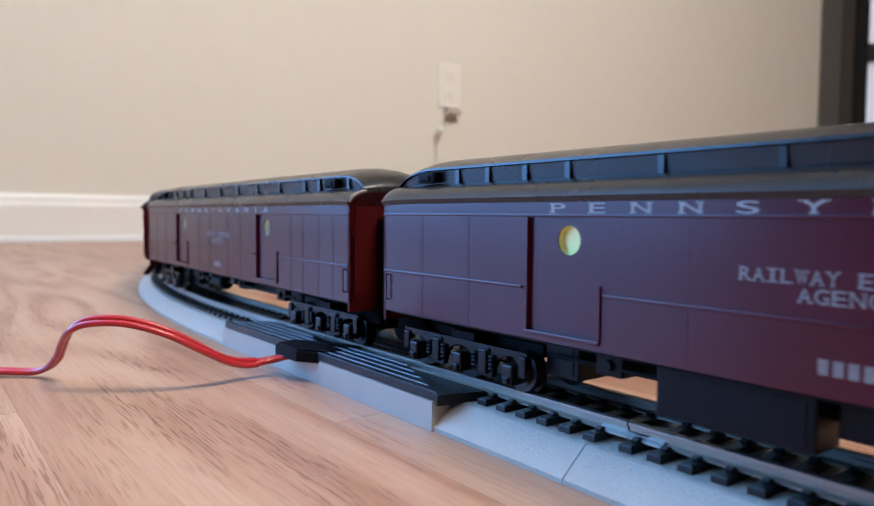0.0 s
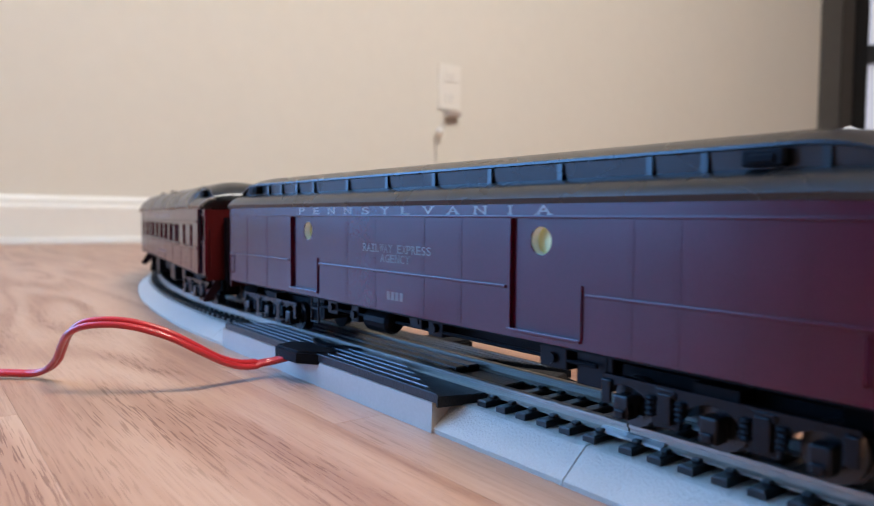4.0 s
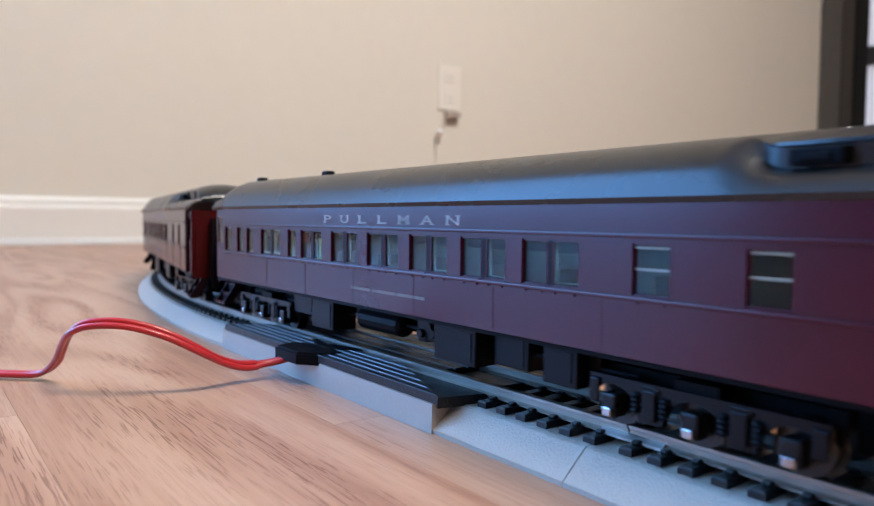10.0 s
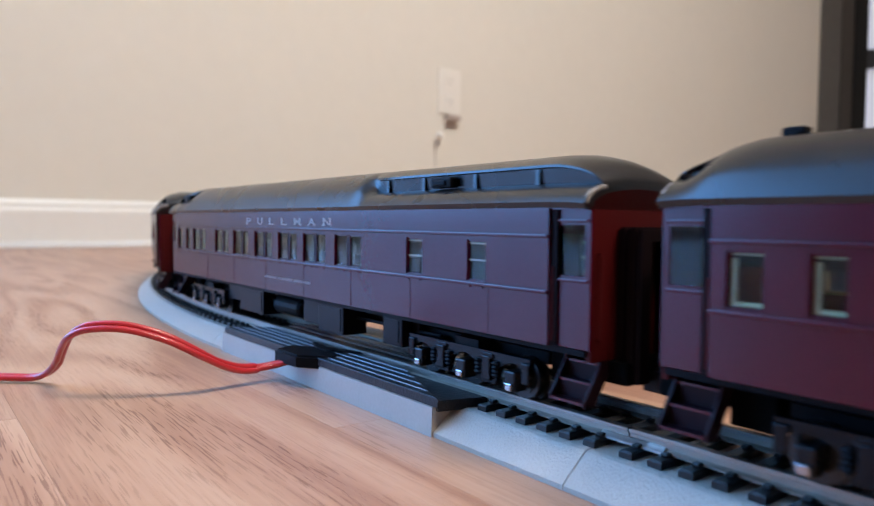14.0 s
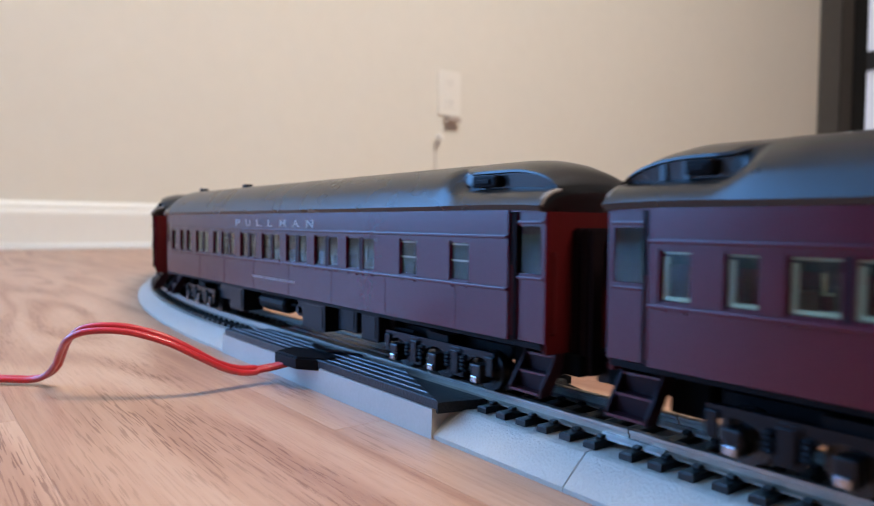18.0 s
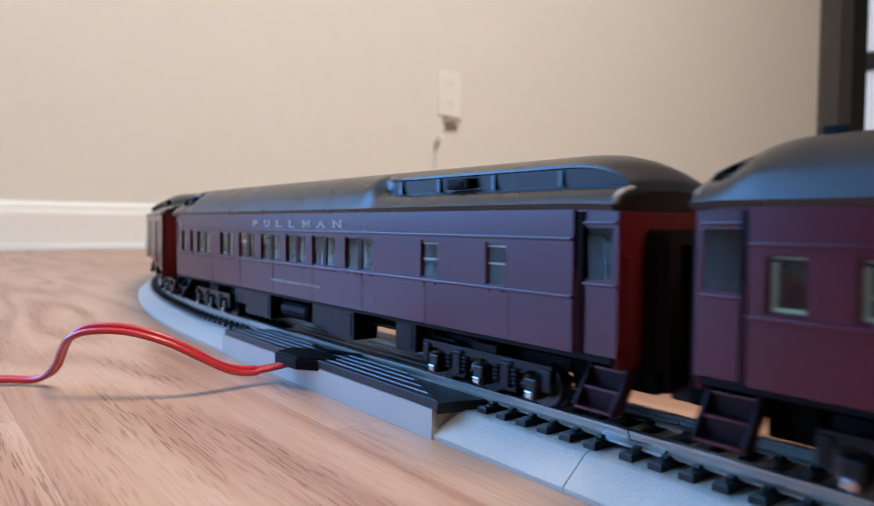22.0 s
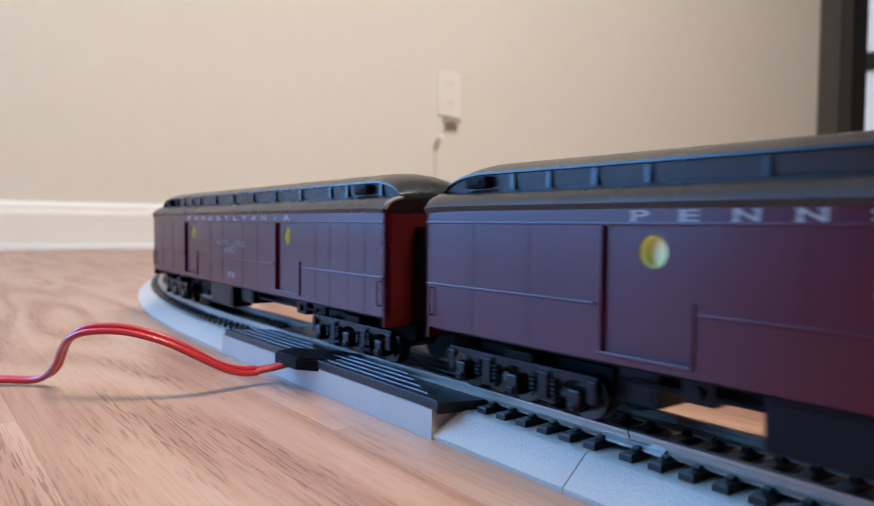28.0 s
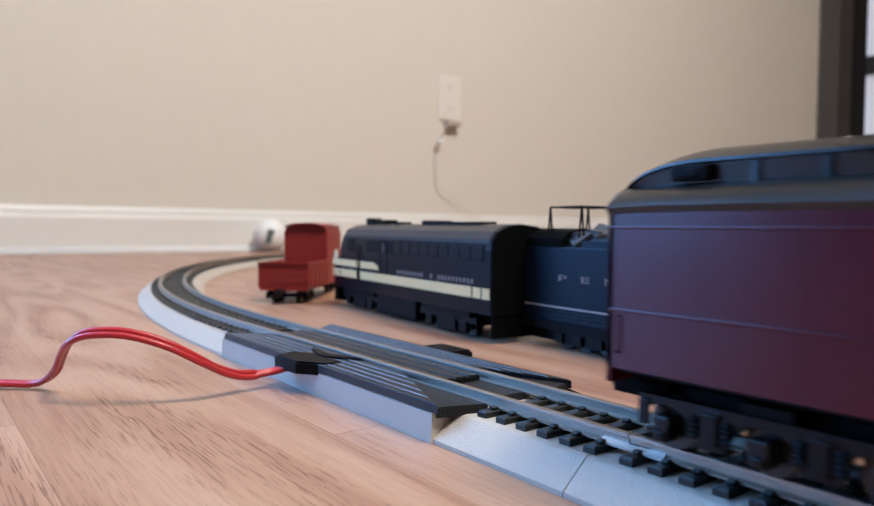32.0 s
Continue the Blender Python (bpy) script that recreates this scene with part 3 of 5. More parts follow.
def truck(parent, x, gap=18.3, worn=True):
    """A three-axle truck: cast side frames with equaliser arches, axle boxes, springs, bolster and wheelsets."""
    t = new("truck")
    t.empty_display_size = 0.01
    t.parent = parent
    t.matrix_basis = pose(x * MM, 0, 0)
    AXLES, far = (-gap, 0.0, gap), gap + 7.5
    r = gap * 0.345
    for e in (-1, 1):
        # cast frame: a deep top member with an arch over every axle and pedestal legs between them
        y0, y1 = sorted((e * 12.2, e * 13.8))
        bm = bmesh.new()
        xs = [-far + 2 + q * (2 * far - 4) / 84 for q in range(85)]
        ring = []
        for x in xs:
            d = min(abs(x - ax) for ax in AXLES)
            foot = 2.6 if abs(x) < gap * 1.1 else 4.4
            ring.append((x, 3.4 + math.sqrt(r * r - d * d) * 0.86 if d < r else foot))
        outline = ring + [(xs[-1], 10.6), (xs[0], 10.6)]
        loft(bm, [[(x, y, z) for x, z in outline] for y in (y0, y1)], caps=False)
        for y in (y0, y1):
            for (xa, za), (xb, zb) in zip(ring, ring[1:]):
                bm.faces.new([bm.verts.new(Vector(q) * MM) for q in ((xa, y, za), (xb, y, zb), (xb, y, 10.6), (xa, y, 10.6))])
        bmesh.ops.remove_doubles(bm, verts=bm.verts, dist=0.000002)
        part("side_frame", bm, FRAME, t)
        for m in (-gap / 2, gap / 2):
            bm = bmesh.new()
            box(bm, m - 1.5, m + 1.5, *sorted((e * 13.8, e * 14.7)), 3.4, 9.4, bevel=0.3)
            box(bm, m - 2.1, m + 2.1, *sorted((e * 13.8, e * 14.3)), 8.6, 10.2, bevel=0.2)
            part("pedestal", bm, FRAME, t)
        for k in (-1, 1):
            bm = bmesh.new()
            box(bm, k * (far - 3.2) - 1.2, k * (far - 3.2) + 1.2, *sorted((e * 13.8, e * 14.5)), 4.6, 9.6, bevel=0.3)
            part("brake_hanger", bm, FRAME, t)
        bm = bmesh.new()
        box(bm, -far + 2, far - 2, *sorted((e * 13.8, e * 14.1)), 9.9, 10.6)
        part("frame_lip", bm, FRAME, t)
        for ax in AXLES:
            bm = bmesh.new()
            a, b = sorted((e * 11.2, e * 15.2))
            box(bm, ax - 1.8, ax + 1.8, a, b, 2.3, 7.2, bevel=0.5)
            part("axle_box", bm, AXLEBOX, t, "worn grey axle box")
            bm = bmesh.new()
            box(bm, ax - 1.1, ax + 1.1, *sorted((e * 15.1, e * 15.8)), 2.5, 4.4, bevel=0.35)
            part("axle_cap", bm, AXLECAP if worn else FRAME, t, "bright worn axle cap" if worn else "dark axle cap")
        for m in (-gap / 2, gap / 2):
            for k in (-3.2, 3.2):
                bm = bmesh.new()
                coil = []
                for j in range(9):
                    rr = 1.2 if j % 2 else 0.75
                    coil.append([(m + k + rr * math.cos(q * math.tau / 10), e * 14.2 + rr * 0.7 * math.sin(q * math.tau / 10), 4.4 + j * 0.5) for q in range(10)])
                loft(bm, coil)
                part("spring", bm, TRUCK, t)
    bm = bmesh.new()
    box(bm, -4.5, 4.5, -13, 13, 8.6, 12.4)
    box(bm, -24, 24, -8, 8, 8.8, 11.8)
    part("bolster", bm, BLACK, t)
    for ax in AXLES:
        wheelset("wheelset", t, pose(ax * MM, 0, 5.15 * MM))
    return t


FRAME = material("cast_truck_frame", (0.004, 0.004, 0.005), 0.26, spec=0.22, grain=0.3, scale=1500, bump=0.2)
AXLECAP = material("bright_axle_cap", (0.42, 0.42, 0.43), 0.22, 1.0)
AXLEBOX = material("worn_axle_box", (0.005, 0.005, 0.006), 0.28, 0.0, spec=0.3, grain=0.3, scale=900, bump=0.1)
HW = 18.5


def coupler(parent, L):
    for e in (-1, 1):
        bm = bmesh.new()
        box(bm, *sorted((e * (L / 2 - 22), e * (L / 2 + 4.5))), -1.4, 1.4, 8.0, 10.2)
        box(bm, *sorted((e * (L / 2 + 3), e * (L / 2 + 7.9))), *sorted((-3.0 * e, 1.2 * e)), 6.6, 11.4, bevel=0.5)
        part("coupler", bm, AXLEBOX, parent)


def clerestory_ring(x, k, drop=0.0):
    """Cross-section of a clerestory roof; k from 0 (end) to 1 scales the raised part."""
    up = lambda z: 49.4 + (z - 49.4) * k - drop
    half = [(HW + 0.25, 45.5 - drop), (HW + 0.95, 46.7 - drop), (18.6, 47.9 - drop), (17.1, 49.3 - drop), (14.6, 50.4 - drop * 0.6), (12.0, up(51.0)), (12.4, up(54.4)), (13.5, up(54.6)), (13.4, up(55.2)),
            (10.4, up(56.6)), (6.0, up(57.7)), (0, up(58.1))]
    ring = [(x, -y, z) for y, z in half] + [(x, y, z) for y, z in reversed(half[:-1])]
    return ring + [(x, HW - 2, 45.5 - drop), (x, -HW + 2, 45.5 - drop)]


def duct_ring(x, k=1.0):
    half = []
    for y in (HW + 0.7, HW + 0.8, 17.8, 16.6, 14.8, 12.6, 10.0, 8.5, 7.0, 4.5, 2.0, 0):
        z = 46.2 + 11.9 * k * max(0.0, 1 - (y / (HW + 0.8)) ** 2.6) ** 0.62
        half.append((y, z))
    half[0], half[1] = (HW + 0.25, 45.5), (HW + 0.95, 46.6)
    ring = [(x, -y, z) for y, z in half] + [(x, y, z) for y, z in reversed(half[:-1])]
    return ring + [(x, HW - 2, 45.5), (x, -HW + 2, 45.5)]


def blend_rings(a, b, t):
    return [tuple(p[i] * (1 - t) + q[i] * t for i in range(3)) for p, q in zip(a, b)]


def end_scale(o, L, r=15.0):
    q = min(o, L - o)
    return 1.0 if q > r else math.sqrt(max(0.0, 1 - ((r - q) / (r + 0.5)) ** 2))


def side_walls(car, L, z0, z1, gaps, y_out=HW, thick=1.1, x0=None, x1=None, name="side_wall", mat=None):
    """Both long walls with openings: gaps are (o0, o1, zlow, zhigh), measured from the far end."""
    lo, hi = (0 if x0 is None else x0), (L if x1 is None else x1)
    gaps = sorted(gaps)
    for e in (-1, 1):
        bm = bmesh.new()
        y0, y1 = sorted((e * y_out, e * (y_out - thick)))
        at = lo
        for a, b, zl, zh in gaps:
            box(bm, at - L / 2, a - L / 2, y0, y1, z0, z1)
            box(bm, a - L / 2, b - L / 2, y0, y1, z0, zl)
            box(bm, a - L / 2, b - L / 2, y0, y1, zh, z1)
            at = b
        box(bm, at - L / 2, hi - L / 2, y0, y1, z0, z1)
        bmesh.ops.remove_doubles(bm, verts=bm.verts, dist=0.00001)
        part(name, bm, mat or MAROON, car)


def frame_plate(bm, x0, x1, z0, z1, y0, y1, a0, a1, c0, c1):
    """An upright plate with one rectangular opening."""
    out, inn = ((x0, z0), (x1, z0), (x1, z1), (x0, z1)), ((a0, c0), (a1, c0), (a1, c1), (a0, c1))
    R = [[bm.verts.new(Vector((q[0], y, q[1])) * MM) for q in ring] for y in (y0, y1) for ring in (inn, out)]
    for i in range(4):
        j = (i + 1) % 4
        bm.faces.new((R[0][i], R[0][j], R[1][j], R[1][i]))
        bm.faces.new((R[2][i], R[3][i], R[3][j], R[2][j]))
        bm.faces.new((R[0][i], R[2][i], R[2][j], R[0][j]))
        bm.faces.new((R[1][i], R[1][j], R[3][j], R[3][i]))


def rivet_strips(car, L, places, z0, z1, e=-1):
    for o in places:
        bm = bmesh.new()
        box(bm, o - L / 2 - 0.9, o - L / 2 + 0.9, *sorted((e * HW, e * (HW + 0.05))), z0, z1)
        n = int((z1 - z0) / 1.1)
        for i in range(n):
            for k in (-0.5, 0.5):
                x = o - L / 2 + k
                z = z0 + 0.5 + i * 1.1
                box(bm, x - 0.16, x + 0.16, *sorted((e * (HW + 0.08), e * (HW + 0.15))), z - 0.16, z + 0.16)
        part("rivet_strip", bm, MAROON, car)


def belt(car, L, spans, z, h=0.9, proud=0.55, double=False, name="belt_rail"):
    for e in (-1, 1):
        for a, b in spans:
            for zz, hh, pr in ((z, h, proud), (z - 1.5, 0.5, proud * 0.7))[:2 if double else 1]:
                bm = bmesh.new()
                box(bm, a - L / 2, b - L / 2, *sorted((e * (HW - 0.3), e * (HW + pr))), zz, zz + hh, bevel=min(hh, pr) * 0.45)
                part(name, bm, MAROON, car)


WORN_GOLD = material("rubbed_gold_paint", (0.24, 0.20, 0.185), 0.5, grain=0.3, scale=1200)
BL, PL = 247.6, 277.5


def end_wall(car, L, e, z0, zt, hw, flat=True):
    """An end with its arch, doorway, diaphragm folds and grab irons."""
    bm = bmesh.new()
    x = e * L / 2
    ring = [(-hw, z0), (-hw, zt)] + [(hw * math.cos(math.pi - i * math.pi / 12), zt + 3.8 * math.sin(i * math.pi / 12)) for i in range(1, 12)] + [(hw, zt), (hw, z0)]
    loft(bm, [[(xx, y, z) for y, z in ring] for xx in (x - e * 1.2, x)])
    part("end_wall", bm, MAROON_DARK, car)
    for i in range(5):
        bm = bmesh.new()
        xa = x + e * (0.1 + 1.25 * i)
        k = 0.5 * (i % 2)
        box(bm, *sorted((xa, xa + e * 1.0)), -8.6 - k, -5.0, 9.0, 41 + k)
        box(bm, *sorted((xa, xa + e * 1.0)), 5.0, 8.6 + k, 9.0, 41 + k)
        box(bm, *sorted((xa, xa + e * 1.0)), -5.0, 5.0, 38.5, 41 + k)
        part("diaphragm", bm, FOLDS, car)
    bm = bmesh.new()
    box(bm, *sorted((x - e * 9.0, x + e * 4.6)), -10.5, 10.5, 8.6, 13.4, bevel=0.5)
    part("buffer_beam", bm, DEEP_BLACK, car)
    bm = bmesh.new()
    box(bm, *sorted((x - e * 0.2, x + e * 0.35)), -4.6, 4.6, 12, 38)
    part("end_door", bm, MAROON_DARK, car)
    for y in (-hw + 1.6, hw - 1.6):
        bm = bmesh.new()
        rod(bm, (x + e * 1.0, y, 18), (x + e * 1.0, y, 36), 0.3, 6)
        rod(bm, (x, y, 18), (x + e * 1.0, y, 18), 0.3, 6)
        rod(bm, (x, y, 36), (x + e * 1.0, y, 36), 0.3, 6)
        part("grab_iron", bm, MAROON_DARK, car)


def underbody(car, L, boxes):
    bm = bmesh.new()
    box(bm, -L / 2 + 8, L / 2 - 8, -4.5, 4.5, 9.0, 14.5)
    box(bm, -L / 2 + 1, L / 2 - 1, -HW + 1.3, HW - 1.3, 14.6, 15.8)
    part("underframe", bm, BLACK, car)
    if L > 260:
        for e in (-1, 1):
            bm = bmesh.new()
            box(bm, *sorted((e * (L / 2 - 18), e * (L / 2 - 9.2))), -9, 9, 5.6, 14.4, bevel=0.6)
            part("platform_box", bm, DEEP_BLACK, car)
    gear = random.Random(7)
    for k in range(6 if L < 260 else 12):
        o = gear.uniform(64, L - 64)
        bm = bmesh.new()
        w, lo = gear.uniform(2.0, 5.5), gear.uniform(7.0, 9.2)
        y = gear.choice((-8.5, -6.0, 6.0))
        box(bm, o - L / 2 - w, o - L / 2 + w, y - 2.5, y + 2.5, lo, 14.7, bevel=0.5)
        rod(bm, (o - L / 2, y - 3.6, lo + 2.4), (o - L / 2, y + 3.6, lo + 2.4), 1.3, 8)
        part("brake_gear", bm, UNDER, car)
    for k in (-10.5, 10.5):
        bm = bmesh.new()
        rod(bm, (-L / 2 + 58, k, 10.6), (L / 2 - 58, k, 10.6), 0.5, 6)
        part("brake_rod", bm, UNDER, car)
    for o0, o1, z, y in boxes:
        bm = bmesh.new()
        if y > 20:
            bm.free()
            for k in (-1, 1):
                bm = bmesh.new()
                loft(bm, [[(x - L / 2, k * 10 + r * math.cos(q * math.tau / 14), z + r * math.sin(q * math.tau / 14)) for q in range(14)] for x, r in ((o0, 1.2), (o0 + 0.8, 2.8), (o0 + 2.2, 3.6), (o1 - 2.2, 3.6), (o1 - 0.8, 2.8), (o1, 1.2))])
                part("air_tank", bm, BLACK, car)
        else:
            box(bm, o0 - L / 2, o1 - L / 2, -y, -y + 9, z, 14.8, bevel=0.4)
            box(bm, o0 - L / 2, o1 - L / 2, y - 9, y, z, 14.8, bevel=0.4)
            for k in (-y - 0.25, y):
                box(bm, o0 - L / 2 + 1.5, o1 - L / 2 - 1.5, k, k + 0.25, z + 1.2, 13.6)
            part("equipment_box", bm, UNDER, car)


UNDER = material("underbody_grey_plastic", (0.005, 0.005, 0.007), 0.35, spec=0.16, grain=0.2, scale=900)


def roof_vent(car, L, o, y, z, sx=4.6, h=3.0):
    bm = bmesh.new()
    box(bm, o - L / 2 - sx, o - L / 2 + sx, y - 1.7, y + 1.7, z, z + h, bevel=0.5)
    box(bm, o - L / 2 - sx * 0.6, o - L / 2 + sx * 0.6, y - 2.2, y + 2.2, z + 0.6, z + h - 0.9, bevel=0.3)
    part("roof_vent", bm, BLACK, car)


def roof_lips(roof, L):
    # pale tubes stand in for lamp highlights at the roof end corners
    for e in (-1, 1):
        for k in (-1, 1):
            bm = bmesh.new()
            tube(bm, smooth_line([(e * (L / 2 - 0.5), k * y, z) for y, z in ((18.6, 46.2), (17.2, 48.0), (15.0, 49.2), (12.4, 49.8))], 5), 0.75, 8)
            part("roof_lip", bm, LIP, roof, "pale lip painted for the highlight on the roof end", smooth=True)


def baggage_car(label, turned=False, deep=True):
    L = BL
    car = empty("baggage_car", label, "train car", "cars of the train")
    doors = ((57.7, 78.0), (170.6, 191.6))
    side_walls(car, L, 15.4, 46.4, [(a, b, 17.2, 42.2) for a, b in doors], thick=2.3)
    for a, b in doors:
        for e in (-1, 1):
            bm = bmesh.new()
            y0, y1 = sorted((e * (HW - 1.1), e * (HW - 1.9)))
            plate_with_hole(bm, a - L / 2, b - L / 2, 17.2, 42.2, y0, y1, (a + b) / 2 + (1.0 if a < 100 else -2.0) - L / 2, 37.4, 3.15)
            d = part("door", bm, MAROON, car)
            bm = bmesh.new()
            box(bm, a - L / 2 - 0.3, b - L / 2 + 0.3, *sorted((e * (HW - 1.2), e * (HW + 0.6))), 16.6, 17.5, bevel=0.25)
            part("door_sill", bm, MAROON, d)
            cx = (a + b) / 2 + (1.0 if a < 100 else -2.0) - L / 2
            bm = bmesh.new()
            circ = [(math.cos(q * math.tau / 24), math.sin(q * math.tau / 24)) for q in range(24)]
            ya, yb = e * (HW - 1.5), e * (HW - (3.4 if deep else 2.4))
            loft(bm, [[(cx + r * p[0], y, 37.4 + r * p[1]) for p in circ] for r, y in ((3.12, ya), (3.12, yb), (3.9, yb), (3.9, ya), (3.12, ya))], caps=False)
            part("porthole_liner", bm, PALE_LINER if turned else YELLOW, d, "pale translucent porthole liner" if turned else "yellow translucent porthole liner")
            bm = bmesh.new()
            yb = HW - (3.45 if deep else 2.45)
            rod(bm, (cx, e * yb, 37.4), (cx, e * (yb - 0.5), 37.4), 3.9, 20)
            part("porthole_pane", bm, PALE_PANE if deep else YELLOW, d)
            bm = bmesh.new()
            box(bm, b - L / 2, b - L / 2 + 0.5, *sorted((e * HW, e * (HW + 0.5))), 17.4, 28.6)
            part("door_stop", bm, MAROON, d)
    for e in (-1, 1):
        for o in (2.6, L - 2.6):
            bm = bmesh.new()
            rod(bm, (o - L / 2, e * (HW + 0.9), 18.6), (o - L / 2, e * (HW + 0.9), 25.6), 0.25, 6)
            for z in (18.6, 25.6):
                rod(bm, (o - L / 2, e * (HW - 0.1), z), (o - L / 2, e * (HW + 0.9), z), 0.25, 6)
            part("grab_iron", bm, MAROON, car)
    belt(car, L, ((0.5, 56.5), (79, 169.5), (193, L - 0.5)), 26.3, 0.8, 0.5)
    belt(car, L, ((0.3, L - 0.3),), 42.3, 0.7, 0.5, name="letterboard_rail")
    rivet_strips(car, L, (18, 37, 97, 113.1, 137, 152.6, 203.5, 213.7, 225.8, 236), 15.6, 42.2)
    for e in (-1, 1):
        end_wall(car, L, e, 12.5, 46.3, HW)
    bm = bmesh.new()
    rings = []
    for o in [0, 0.6, 1.5, 3, 5, 7.5, 10, 13, 16, L / 2, L - 16, L - 13, L - 10, L - 7.5, L - 5, L - 3, L - 1.5, L - 0.6, L]:
        k = end_scale(o, L, 16)
        rings.append(clerestory_ring(o - L / 2, k, (1 - k) * 0.6))
    loft(bm, rings)
    roof = part("roof", bm, ROOF, car, smooth=38)
    for e in (-1, 1):
        for o in (26, 37.7, 50.8, 63.9, 87.5, 110.7, 134, 156.9, 180, 203.2, 214.9, 236):
            bm = bmesh.new()
            box(bm, o - L / 2 - 0.7, o - L / 2 + 0.7, *sorted((e * 12.3, e * 12.85)), 50.6, 54.4)
            part("clerestory_post", bm, ROOF, roof)
        for o in (14.5, 226.5):
            roof_vent(roof, L, o, e * 13.0, 51.2, 3.6, 3.0)
    roof_lips(roof, L)
    lettering("lettering", "PENNSYLVANIA", GOLD, car, 61.5 - L / 2, 186 - L / 2, 43.1, 2.1, -HW - 0.03)
    lettering("lettering", "RAILWAY EXPRESS", WORN_GOLD, car, 107 - L / 2, 141 - L / 2, 32.2, 2.3, -HW - 0.13, 0.8)
    lettering("lettering", "AGENCY", WORN_GOLD, car, 116.5 - L / 2, 131.5 - L / 2, 29.4, 2.3, -HW - 0.13, 0.8)
    bars("number_bar", FAINT_GOLD, car, 120 - L / 2, 128.6 - L / 2, 18.8, 2.4, -HW - 0.02, 4)
    underbody(car, L, ((55, 65, 5.4, 9.0), (L - 65, L - 55, 5.4, 9.0)) + (((97, 113, 10.2, 99), (122, 128, 10.5, 12.0)) if turned else ((90, 119, 5.2, 16.0), (121, 135, 8.0, 13.0))))
    for o in (73.5,) if turned else ():
        for k in (-1, 1):
            y = k * (HW - 1.5)
            for x in (o - L / 2 - 2.4, o - L / 2 + 2.4):
                bm = bmesh.new()
                rod(bm, (x, y, 15.5), (x, y, 6.5), 0.35, 6)
                part("ladder_rail", bm, UNDER, car)
            for z in (6.5, 11):
                bm = bmesh.new()
                rod(bm, (o - L / 2 - 2.4, y, z), (o - L / 2 + 2.4, y, z), 0.35, 6)
                part("ladder_rung", bm, UNDER, car)
    coupler(car, L)
    for e in (-1, 1):
        truck(car, e * (L / 2 - 29.1), 19.0, False)
    return car


WINDOWS_A = ((13.2, 19.8), (26.8, 32.4), (36.8, 43.0), (50.8, 58.8), (59.9, 67.9), (74.3, 80.8), (84.5, 91.6), (92.8, 99.6), (106.0, 113.2), (114.9, 122.2), (128.0, 135.4), (136.9, 144.4),
             (149.8, 157.2), (158.9, 166.3), (171.8, 179.2), (180.8, 188.0), (193.3, 200.8), (202.2, 209.8), (223, 231.2), (245.5, 253.2))
WINDOWS_B = ((12.5, 19.0), (25.2, 31.4), (35.6, 44.0), (45.2, 53.0), (65.2, 73.0), (74.2, 81.4), (86.6, 94.4), (96.0, 103.0), (109.0, 117.0), (118.4, 125.6), (131.0, 138.4), (139.6, 146.6),
             (151.4, 158.8), (160.1, 167.6), (173.6, 181.0), (182.4, 190.0), (213.9, 221.4), (240.0, 247.0))


